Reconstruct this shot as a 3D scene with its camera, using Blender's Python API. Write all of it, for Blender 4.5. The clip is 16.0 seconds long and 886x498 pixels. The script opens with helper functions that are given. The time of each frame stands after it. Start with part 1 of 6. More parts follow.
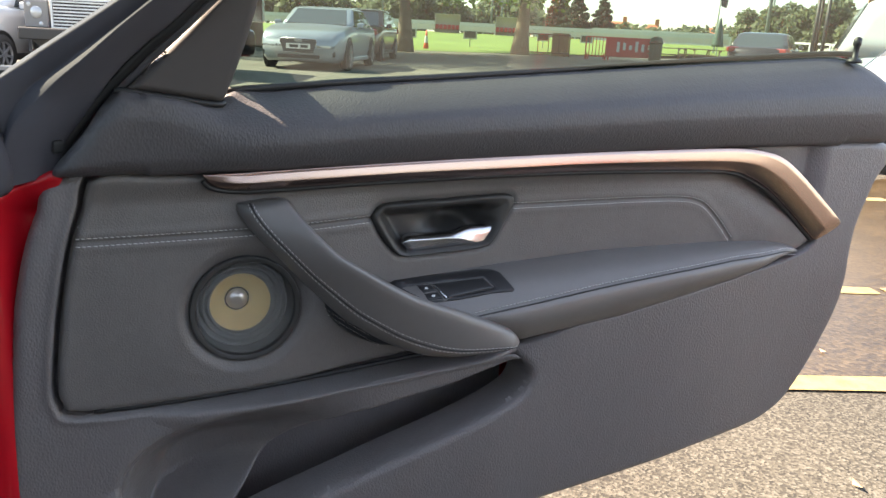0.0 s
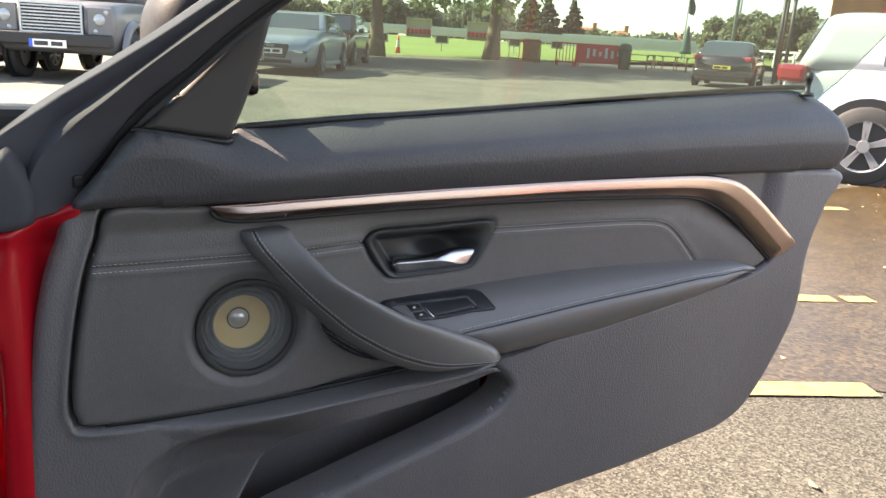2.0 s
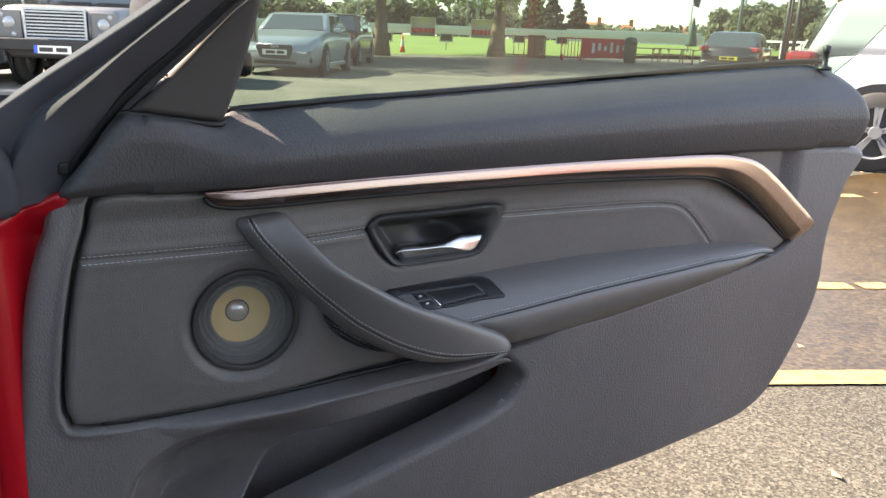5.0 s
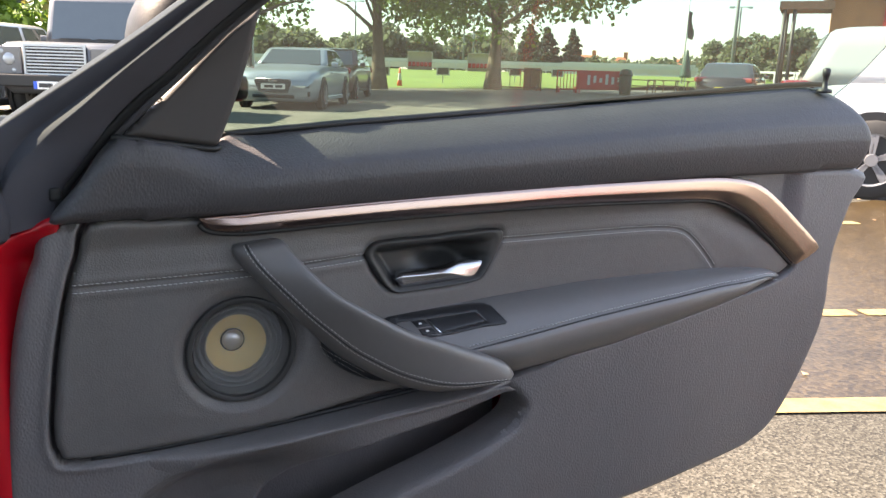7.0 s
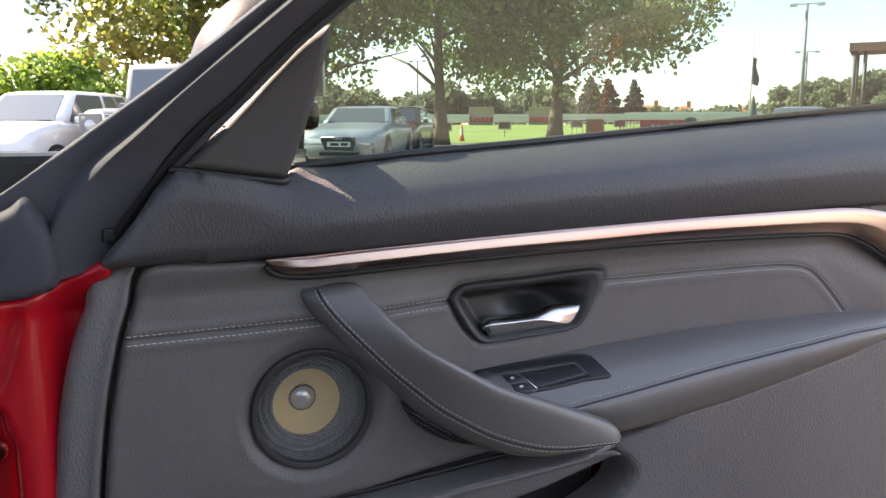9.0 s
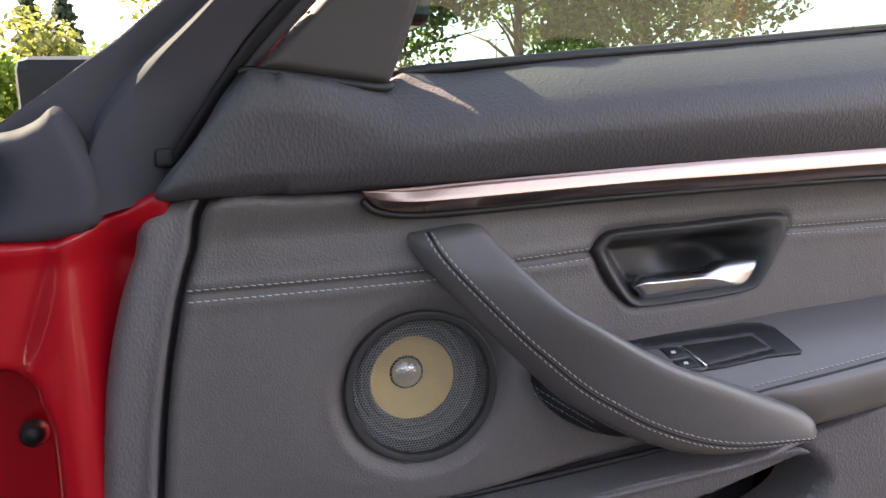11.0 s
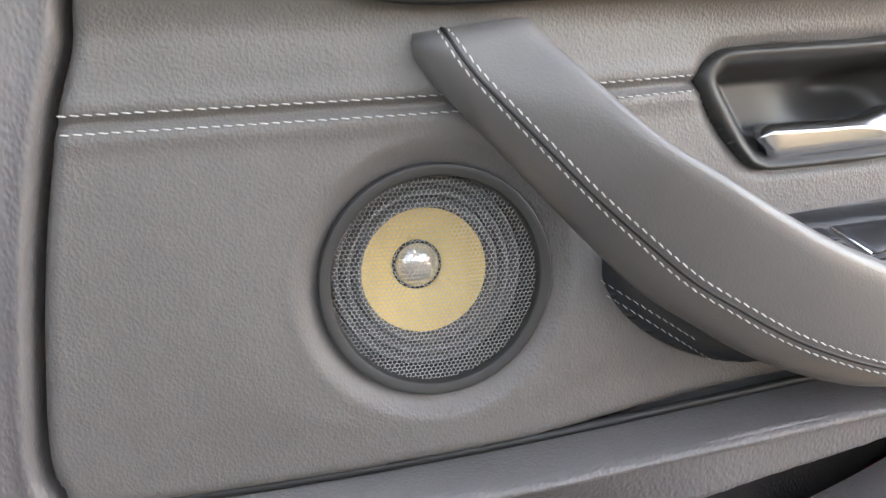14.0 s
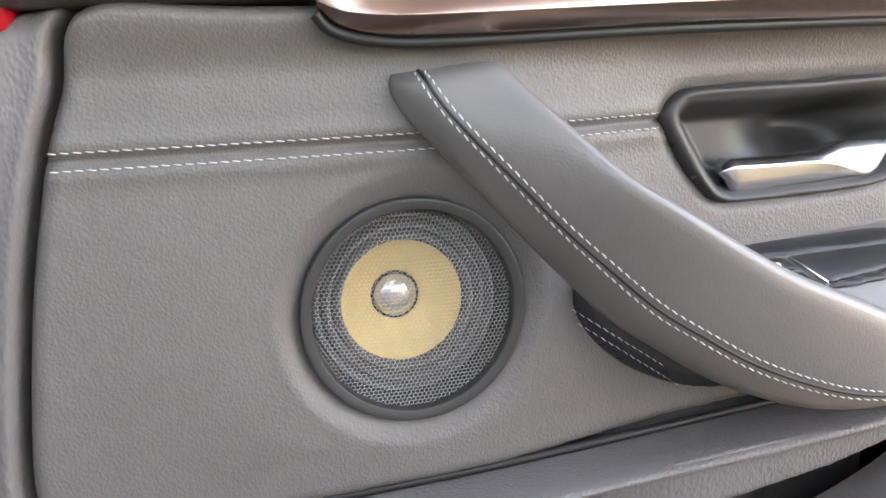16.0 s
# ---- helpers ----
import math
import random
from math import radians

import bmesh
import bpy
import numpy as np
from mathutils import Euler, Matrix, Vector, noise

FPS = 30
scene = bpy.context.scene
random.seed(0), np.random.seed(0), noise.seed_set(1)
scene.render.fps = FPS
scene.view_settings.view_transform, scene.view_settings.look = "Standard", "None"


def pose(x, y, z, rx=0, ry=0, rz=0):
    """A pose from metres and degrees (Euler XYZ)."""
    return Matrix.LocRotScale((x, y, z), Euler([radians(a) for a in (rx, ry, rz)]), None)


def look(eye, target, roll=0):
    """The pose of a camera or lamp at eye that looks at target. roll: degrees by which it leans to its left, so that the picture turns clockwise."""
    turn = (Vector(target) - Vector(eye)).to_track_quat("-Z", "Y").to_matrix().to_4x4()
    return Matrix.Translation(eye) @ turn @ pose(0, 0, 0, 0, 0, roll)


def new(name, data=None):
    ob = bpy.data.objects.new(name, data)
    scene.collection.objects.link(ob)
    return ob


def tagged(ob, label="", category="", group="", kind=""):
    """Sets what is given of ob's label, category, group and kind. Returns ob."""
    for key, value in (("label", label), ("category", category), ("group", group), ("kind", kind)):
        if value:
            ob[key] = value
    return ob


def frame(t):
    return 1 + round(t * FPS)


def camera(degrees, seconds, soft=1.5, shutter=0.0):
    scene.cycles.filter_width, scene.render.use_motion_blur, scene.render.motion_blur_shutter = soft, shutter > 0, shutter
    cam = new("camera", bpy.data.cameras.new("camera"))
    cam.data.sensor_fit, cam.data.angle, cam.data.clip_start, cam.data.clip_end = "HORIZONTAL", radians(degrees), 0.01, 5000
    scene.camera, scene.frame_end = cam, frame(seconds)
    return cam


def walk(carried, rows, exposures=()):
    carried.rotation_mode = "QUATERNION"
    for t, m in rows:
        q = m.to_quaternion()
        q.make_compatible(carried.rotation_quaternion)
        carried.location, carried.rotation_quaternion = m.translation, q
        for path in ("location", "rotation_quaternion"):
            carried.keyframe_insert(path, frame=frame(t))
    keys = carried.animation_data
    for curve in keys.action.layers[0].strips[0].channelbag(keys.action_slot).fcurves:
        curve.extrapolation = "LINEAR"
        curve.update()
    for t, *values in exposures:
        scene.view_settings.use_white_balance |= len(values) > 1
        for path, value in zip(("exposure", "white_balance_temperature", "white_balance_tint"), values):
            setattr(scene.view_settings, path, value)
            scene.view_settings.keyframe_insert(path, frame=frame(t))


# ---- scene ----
cam = camera(59.4, 16.0)
PATH = [
    (0, (0.007, 0.013, 1.067), (0.843, 1.748, 0.53), 3.0),
    (0.5, (0.006, 0.008, 1.075), (0.842, 1.747, 0.549), 3.0),
    (1, (-0.017, -0.002, 1.085), (0.836, 1.731, 0.566), 3.2),
    (1.5, (-0.035, -0.024, 1.099), (0.842, 1.697, 0.581), 3.4),
    (2, (-0.043, -0.038, 1.111), (0.86, 1.667, 0.587), 3.6),
    (2.5, (-0.037, -0.036, 1.107), (0.879, 1.66, 0.575), 3.5),
    (3, (-0.023, -0.017, 1.091), (0.89, 1.679, 0.55), 3.2),
    (3.5, (-0.022, -0.016, 1.09), (0.88, 1.684, 0.546), 2.9),
    (4, (-0.022, -0.014, 1.088), (0.869, 1.692, 0.545), 2.6),
    (6.5, (-0.017, 0.004, 1.075), (0.866, 1.734, 0.599), 1.7),
    (7, (-0.015, 0.008, 1.071), (0.878, 1.741, 0.622), 1.7),
    (7.5, (-0.013, 0.017, 1.066), (0.871, 1.762, 0.65), 1.3),
    (8, (-0.004, 0.05, 1.056), (0.849, 1.821, 0.686), 0.8),
    (8.5, (0.002, 0.088, 1.042), (0.802, 1.893, 0.723), 0.1),
    (10.8, (0.017, 0.266, 0.986), (0.605, 2.148, 0.648), -1.1),
    (11, (0.021, 0.3, 0.968), (0.581, 2.185, 0.606), -1.2),
    (11.5, (0.042, 0.397, 0.917), (0.543, 2.291, 0.514), -0.9),
    (12, (0.076, 0.415, 0.907), (0.531, 2.309, 0.454), -0.2),
    (12.5, (0.076, 0.436, 0.895), (0.504, 2.333, 0.43), -0.1),
    (13, (0.078, 0.433, 0.88), (0.478, 2.327, 0.377), -0.1),
    (13.5, (0.072, 0.444, 0.888), (0.502, 2.327, 0.368), -0.8),
    (14, (0.086, 0.49, 0.857), (0.528, 2.384, 0.392), -2.2),
    (14.5, (0.089, 0.499, 0.854), (0.548, 2.384, 0.366), -2.3),
    (15, (0.091, 0.493, 0.852), (0.576, 2.383, 0.413), -2.6),
    (15.5, (0.09, 0.482, 0.861), (0.589, 2.372, 0.436), -2.3),
    (16, (0.083, 0.475, 0.864), (0.586, 2.368, 0.459), -2.0),
]
EXPOSURES = [(0, 3.7, 8000, 17), (3, 3.6, 7900, 16), (8.5, 3.65, 7800, 21), (11, 4.0, 8300, 25), (12.5, 5.0, 9100, 20), (14.5, 5.28, 9200, 19), (16, 5.38, 9200, 20)]
walk(cam, [(t, look(eye, target, roll)) for t, eye, target, roll in PATH], EXPOSURES)

# ---- world, sun, exposure ----
GZ = 0.13                      # height of the tarmac
SUN_ELEV = 41.0   # the sun stands beyond the door, towards its hinge side
world = bpy.data.worlds.new("sky")
scene.world = world
world.use_nodes = True
wn = world.node_tree.nodes
sky = wn.new("ShaderNodeTexSky")
sky.sky_type = 'NISHITA'
sky.sun_disc = False
sky.sun_elevation = radians(SUN_ELEV)
sky.air_density, sky.dust_density, sky.ozone_density = 1.0, 0.3, 1.5
wn["Background"].inputs["Strength"].default_value = 0.04
world.node_tree.links.new(sky.outputs[0], wn["Background"].inputs["Color"])
# thin even haze over the whole sky
haze, both = wn.new("ShaderNodeBackground"), wn.new("ShaderNodeAddShader")
haze.inputs["Color"].default_value, haze.inputs["Strength"].default_value = (0.62, 0.79, 1.0, 1), 0.080
world.node_tree.links.new(wn["Background"].outputs[0], both.inputs[0])
world.node_tree.links.new(haze.outputs[0], both.inputs[1])
world.node_tree.links.new(both.outputs[0], wn["World Output"].inputs["Surface"])
# travel of the sunlight, in plan: away from the far left
sun_from = Vector((-0.74, 0.67, 0.0)).normalized() * math.cos(radians(SUN_ELEV)) + Vector((0, 0, math.sin(radians(SUN_ELEV))))
sky.sun_rotation = math.atan2(sun_from.x, sun_from.y)
sun = new("sun", bpy.data.lights.new("sun", 'SUN'))
sun.data.energy, sun.data.angle, sun.data.color = 3.0, radians(0.6), (1.0, 0.92, 0.80)
sun.matrix_world = look((0, 0, 30), Vector((0, 0, 30)) - sun_from)


# ---- materials ----
def nodes(m):
    return m.node_tree.nodes, m.node_tree.links


def mat(name, color, rough=0.5, metal=0.0, vary=0.0, vary_scale=6.0, bump=0.0, bump_scale=300.0, kind="noise",
        spec=0.5, coat=0.0, stretch=(1, 1, 1), rough_vary=0.0):
    """A node material: base colour with slow and fine variation, and a fine relief."""
    m = bpy.data.materials.new(name)
    m.use_nodes = True
    n, l = nodes(m)
    b = n["Principled BSDF"]
    b.inputs["Roughness"].default_value = rough
    b.inputs["Metallic"].default_value = metal
    b.inputs["Specular IOR Level"].default_value = spec
    b.inputs["Coat Weight"].default_value = coat
    b.inputs["Coat Roughness"].default_value = 0.04
    b.inputs["Base Color"].default_value = (*color, 1)
    tc = n.new("ShaderNodeTexCoord")
    mp = n.new("ShaderNodeMapping")
    mp.inputs["Scale"].default_value = stretch
    l.new(tc.outputs["Object"], mp.inputs["Vector"])
    if vary:
        big, fine = n.new("ShaderNodeTexNoise"), n.new("ShaderNodeTexNoise")
        big.inputs["Scale"].default_value, big.inputs["Detail"].default_value = vary_scale, 4
        fine.inputs["Scale"].default_value, fine.inputs["Detail"].default_value = vary_scale * 17, 3
        mix = n.new("ShaderNodeMath")
        mix.operation = 'MULTIPLY_ADD'
        mix.inputs[1].default_value = 0.45
        l.new(fine.outputs["Fac"], mix.inputs[0])
        l.new(big.outputs["Fac"], mix.inputs[2])
        ramp = n.new("ShaderNodeValToRGB")
        ramp.color_ramp.elements[0].position, ramp.color_ramp.elements[1].position = 0.42, 1.0
        ramp.color_ramp.elements[0].color = (*[c * (1 - vary) for c in color], 1)
        ramp.color_ramp.elements[1].color = (*[min(1, c * (1 + vary)) for c in color], 1)
        l.new(mp.outputs[0], big.inputs["Vector"])
        l.new(mp.outputs[0], fine.inputs["Vector"])
        l.new(mix.outputs[0], ramp.inputs[0])
        l.new(ramp.outputs[0], b.inputs["Base Color"])
        if rough_vary:
            rr = n.new("ShaderNodeMapRange")
            rr.inputs["From Min"].default_value, rr.inputs["From Max"].default_value = 0.45, 0.95
            rr.inputs["To Min"].default_value, rr.inputs["To Max"].default_value = rough - rough_vary, rough + rough_vary
            l.new(mix.outputs[0], rr.inputs["Value"])
            l.new(rr.outputs[0], b.inputs["Roughness"])
    if bump:
        if kind == "grain":
            t = n.new("ShaderNodeTexVoronoi")
            t.feature = 'SMOOTH_F1'
            t.inputs["Smoothness"].default_value = 0.6
            out = t.outputs["Distance"]
            warp = n.new("ShaderNodeTexNoise")
            warp.inputs["Scale"].default_value = bump_scale * 0.35
            addv = n.new("ShaderNodeVectorMath")
            addv.operation = 'MULTIPLY_ADD'
            addv.inputs[1].default_value = (0.0022, 0.0022, 0.0022)
            l.new(mp.outputs[0], warp.inputs["Vector"])
            l.new(warp.outputs["Color"], addv.inputs[0])
            l.new(mp.outputs[0], addv.inputs[2])
            l.new(addv.outputs[0], t.inputs["Vector"])
        else:
            t = n.new("ShaderNodeTexNoise")
            t.inputs["Detail"].default_value = 3
            out = t.outputs["Fac"]
            l.new(mp.outputs[0], t.inputs["Vector"])
        t.inputs["Scale"].default_value = bump_scale
        bp = n.new("ShaderNodeBump")
        bp.inputs["Strength"].default_value = bump
        bp.inputs["Distance"].default_value = 0.001
        l.new(out, bp.inputs["Height"])
        l.new(bp.outputs[0], b.inputs["Normal"])
    return m


M_VINYL = mat("grained_vinyl", (0.066, 0.061, 0.066), 0.52, vary=0.12, vary_scale=9, bump=0.50, bump_scale=430, kind="grain", stretch=(1, 1, 0.55))
M_LEATHER = mat("black_leather", (0.136, 0.124, 0.119), 0.45, vary=0.12, vary_scale=7, bump=0.38, bump_scale=620, kind="grain", stretch=(1, 1, 0.8))
M_SMOOTH = mat("smooth_leather", (0.140, 0.128, 0.124), 0.42, vary=0.08, vary_scale=7, bump=0.10, bump_scale=700, kind="grain", spec=0.75)
# handle leather in a darker colour, for the shade behind the handle
M_MOUNT = mat("shaded_mount_leather", (0.022, 0.023, 0.027), 0.36, vary=0.08, bump=0.10, bump_scale=700, kind="grain")
M_LID = mat("satin_lid", (0.020, 0.020, 0.022), 0.33, vary=0.06, bump=0.05, bump_scale=1200)
M_HARD = mat("hard_plastic", (0.155, 0.141, 0.141), 0.46, vary=0.10, vary_scale=5, bump=0.60, bump_scale=460, kind="grain", stretch=(1, 1, 0.6))
M_BEZEL = mat("soft_bezel_plastic", (0.036, 0.034, 0.033), 0.45, vary=0.06, bump=0.15, bump_scale=1100)
M_PLASTIC = mat("satin_plastic", (0.017, 0.017, 0.019), 0.42, vary=0.08, bump=0.1, bump_scale=1200)
M_TRIANGLE = mat("mirror_cover_plastic", (0.064, 0.057, 0.056), 0.55, vary=0.06, bump=0.12, bump_scale=1400, spec=0.25)
M_BLACK = mat("black_rubber", (0.012, 0.012, 0.013), 0.5, vary=0.1)
M_SEAL = mat("grey_seal_rubber", (0.055, 0.055, 0.062), 0.42, vary=0.1)
M_RUBBER = mat("surround_rubber", (0.120, 0.118, 0.117), 0.36, vary=0.1)
M_GLOSSBLACK = mat("gloss_black", (0.012, 0.012, 0.013), 0.12, coat=0.5)
M_PILLAR = mat("pillar_plastic", (0.070, 0.068, 0.080), 0.66, vary=0.05, bump=0.10, bump_scale=900, spec=0.12)
M_TRIM = mat("bronze_chrome", (0.36, 0.258, 0.226), 0.23, 1.0, vary=0.03, vary_scale=3)
M_CHROME = mat("satin_chrome", (0.62, 0.62, 0.64), 0.26, 1.0)
M_RED = mat("red_paint", (0.46, 0.004, 0.012), 0.35, vary=0.04, vary_scale=2, coat=0.6, spec=0.25)
M_THREAD = mat("white_thread", (0.56, 0.55, 0.53), 0.75, vary=0.1, vary_scale=80)
M_CONE = mat("yellow_woven_cone", (0.84, 0.60, 0.24), 0.55, vary=0.06, vary_scale=60, bump=0.1, bump_scale=700)
M_DOME = mat("silver_dome", (0.75, 0.72, 0.70), 0.28, 0.9, vary=0.1, vary_scale=30)
M_MESH = mat("grille_metal", (0.50, 0.49, 0.48), 0.40, 0.35, vary=0.1, vary_scale=20)
M_RING = mat("grille_ring", (0.036, 0.035, 0.035), 0.42, vary=0.06, bump=0.1, bump_scale=1200)
M_ICON = mat("white_marking", (0.75, 0.75, 0.75), 0.6)
M_CARBON = mat("carbon_cap", (0.014, 0.012, 0.013), 0.50, vary=0.5, vary_scale=90, coat=0.0, bump=0.25, bump_scale=260, spec=0.15)


def glass(name, tint=(0.295, 0.395, 0.355), gloss=0.5, haze=0.0):
    """A thin pane: clear, with a mirror film that grows towards grazing view."""
    m = bpy.data.materials.new(name)
    m.use_nodes = True
    n, l = nodes(m)
    n.remove(n["Principled BSDF"])
    tr, gl, mx, fr = (n.new("ShaderNodeBsdf" + k) if k in ("Transparent", "Glossy") else n.new("ShaderNode" + k) for k in ("Transparent", "Glossy", "MixShader", "Fresnel"))
    tr.inputs[0].default_value = (*tint, 1)
    gl.inputs["Roughness"].default_value = 0.02
    fr.inputs[0].default_value = 1.45
    sc = n.new("ShaderNodeMath")
    sc.operation = 'MULTIPLY'
    sc.inputs[1].default_value = gloss
    l.new(fr.outputs[0], sc.inputs[0])
    l.new(sc.outputs[0], mx.inputs[0])
    film, dust = n.new("ShaderNodeMixShader"), n.new("ShaderNodeBsdfTranslucent")
    film.inputs[0].default_value = haze
    dust.inputs[0].default_value = (0.80, 0.82, 0.80, 1)
    l.new(tr.outputs[0], film.inputs[1])
    l.new(dust.outputs[0], film.inputs[2])
    l.new(film.outputs[0], mx.inputs[1])
    l.new(gl.outputs[0], mx.inputs[2])
    l.new(mx.outputs[0], n["Material Output"].inputs[0])
    return m


M_GLASS = glass("window_glass", haze=0.012)
M_SCREEN = glass("windscreen_glass", (0.29, 0.335, 0.325), 0.5)


# ---- building helpers ----
def mesh_of(name, verts, faces, material, smooth=True):
    me = bpy.data.meshes.new(name)
    me.from_pydata([tuple(map(float, v)) for v in verts], [], [tuple(map(int, f)) for f in faces])
    me.materials.append(material)
    if smooth:
        me.polygons.foreach_set("use_smooth", [True] * len(me.polygons))
    me.update()
    return me


def put(name, me, parent=None, label="", m=None):
    ob = new(name, me)
    if parent:
        ob.parent = parent
    if m is not None:
        ob.matrix_basis = m
    if label:
        tagged(ob, label)
    return ob


def part(name, bm, material, parent=None, label="", smooth=True, m=None):
    """Links a bmesh as one mesh object under a thing or a part."""
    me = bpy.data.meshes.new(name)
    bmesh.ops.recalc_face_normals(bm, faces=bm.faces)
    bm.to_mesh(me)
    bm.free()
    me.materials.append(material)
    if smooth:
        me.polygons.foreach_set("use_smooth", [True] * len(me.polygons))
    return put(name, me, parent, label, m)


def thing(name, label, category, m=None, group="", kind=""):
    ob = new(name)
    ob.empty_display_size = 0.1
    if m is not None:
        ob.matrix_basis = m
    return tagged(ob, label, category, group, kind)


def spline(pts, n=12, closed=False):
    """A smooth curve through a few control points (Catmull-Rom)."""
    p = np.array(pts, float)
    k = len(p)
    out = []
    for i in range(k if closed else k - 1):
        if closed:
            a, b, c, d = (p[(i + j) % k] for j in (-1, 0, 1, 2))
        else:
            a, b, c, d = (p[min(max(i + j, 0), k - 1)] for j in (-1, 0, 1, 2))
        for t in np.arange(n) / n:
            out.append(0.5 * (2 * b + (c - a) * t + (2 * a - 5 * b + 4 * c - d) * t * t + (3 * b - a - 3 * c + d) * t ** 3))
    if not closed:
        out.append(p[-1])
    return np.array(out)


def resample(pts, n):
    p = np.asarray(pts, float)
    d = np.r_[0, np.cumsum(np.linalg.norm(np.diff(p, axis=0), axis=1))]
    s = np.linspace(0, d[-1], n)
    return np.stack([np.interp(s, d, p[:, i]) for i in range(p.shape[1])], 1)


def sdf(P, poly):
    """Signed distance (inside positive) and the nearest border point, for points P in the plane."""
    a, b = poly, np.roll(poly, -1, 0)
    e = b - a
    ee = (e ** 2).sum(1) + 1e-15
    best, near, inside = np.full(len(P), 1e9), np.zeros_like(P), np.zeros(len(P), bool)
    for i in range(len(a)):
        t = np.clip(((P - a[i]) @ e[i]) / ee[i], 0, 1)
        q = a[i] + t[:, None] * e[i]
        d = ((P - q) ** 2).sum(1)
        hit = d < best
        best[hit], near[hit] = d[hit], q[hit]
        if abs(e[i, 1]) > 1e-12:
            cr = ((a[i, 1] > P[:, 1]) != (b[i, 1] > P[:, 1])) & (P[:, 0] < e[i, 0] * (P[:, 1] - a[i, 1]) / e[i, 1] + a[i, 0])
            inside ^= cr
    return np.sqrt(best) * np.where(inside, 1, -1), near


def line_dist(P, line):
    best = np.full(len(P), 1e9)
    for a, b in zip(line[:-1], line[1:]):
        e = b - a
        t = np.clip(((P - a) @ e) / (e @ e + 1e-15), 0, 1)
        best = np.minimum(best, ((P - a - t[:, None] * e) ** 2).sum(1))
    return np.sqrt(best)


def sstep(a, b, x):
    t = np.clip((x - a) / (b - a), 0, 1)
    return t * t * (3 - 2 * t)


def edge_round(sd, r, depth):
    """How far an edge rolls back at a distance sd from it."""
    u = 1 - np.clip(sd / r, 0, 1)
    return depth * (1 - np.sqrt(np.clip(1 - u * u, 0, 1)))


FACE = 0.88   # the door's reference plane; w is measured from it towards the cabin


def pad(name, poly, h, wfn, material, parent, skirt=0.012, label="", hole=None):
    """A shaped panel in the door's plane: outline poly (x, z), relief wfn(P, sd), turned back at its border by skirt."""
    lo, hi = poly.min(0) - h, poly.max(0) + h
    nx, nz = int((hi[0] - lo[0]) / h) + 2, int((hi[1] - lo[1]) / h) + 2
    gx, gz = np.meshgrid(lo[0] + h * np.arange(nx), lo[1] + h * np.arange(nz), indexing="ij")
    P = np.stack([gx.ravel(), gz.ravel()], 1)
    sd, near = sdf(P, poly)
    if hole is not None:
        s2, n2 = sdf(P, hole)
        use = -s2 < sd
        sd, near = np.where(use, -s2, sd), np.where(use[:, None], n2, near)
    keep = sd > -0.5 * h
    snap = keep & (np.abs(sd) <= 0.5 * h)
    P = np.where(snap[:, None], near, P)
    sd = np.where(snap, 0, np.maximum(sd, 0))
    ids = np.full(len(P), -1)
    ids[keep] = np.arange(keep.sum())
    w = wfn(P[keep], sd[keep])
    V = np.stack([P[keep][:, 0], FACE - w, P[keep][:, 1]], 1).tolist()
    I = ids.reshape(nx, nz)
    q = np.stack([I[:-1, :-1], I[1:, :-1], I[1:, 1:], I[:-1, 1:]], -1).reshape(-1, 4)
    F = q[(q >= 0).all(1)].tolist()
    for row in q[(q >= 0).sum(1) == 3]:
        F.append([i for i in row if i >= 0])
    count = {}
    for f in F:
        for a, b in zip(f, f[1:] + f[:1]):
            count[(a, b)] = 1
    rim = [e for e in count if (e[1], e[0]) not in count]
    back = {}
    for e in rim:
        for i in e:
            if i not in back:
                back[i] = len(V)
                V.append([V[i][0], V[i][1] + skirt, V[i][2]])
    F += [[b, a, back[a], back[b]] for a, b in rim]
    return put(name, mesh_of(name, V, F, material), parent, label)


def loft(name, rows, material, parent, label="", closed=False, caps=True, smooth=True):
    """A skin through rows of points, all of one length."""
    R = [np.asarray(r, float) for r in rows]
    k = len(R[0])
    V = np.concatenate(R).tolist()
    F = []
    for i in range(len(R) - 1):
        for j in range(k if closed else k - 1):
            a, b = i * k + j, i * k + (j + 1) % k
            F.append([a, b, b + k, a + k])
    if closed and caps:
        F.append(list(range(k))[::-1])
        F.append([(len(R) - 1) * k + j for j in range(k)])
    me = mesh_of(name, V, F, material, smooth)
    bm = bmesh.new()
    bm.from_mesh(me)
    bmesh.ops.recalc_face_normals(bm, faces=bm.faces)
    bm.to_mesh(me)
    bm.free()
    return put(name, me, parent, label)


def tube_rows(path, r, k=8, up=(0, 0, 1)):
    path = np.asarray(path, float)
    r = np.broadcast_to(r, len(path))
    rows = []
    for i, p in enumerate(path):
        t = path[min(i + 1, len(path) - 1)] - path[max(i - 1, 0)]
        t = t / (np.linalg.norm(t) + 1e-12)
        s = np.cross(t, up if abs(np.dot(t, up)) < 0.97 else (0, 1, 0))
        s = s / (np.linalg.norm(s) + 1e-9)
        u = np.cross(s, t)
        rows.append([p + r[i] * (math.cos(a) * s + math.sin(a) * u) for a in np.linspace(0, 2 * math.pi, k, endpoint=False)])
    return rows


def tube(name, path, r, material, parent=None, label="", k=8):
    return loft(name, tube_rows(path, r, k), material, parent, label, closed=True)


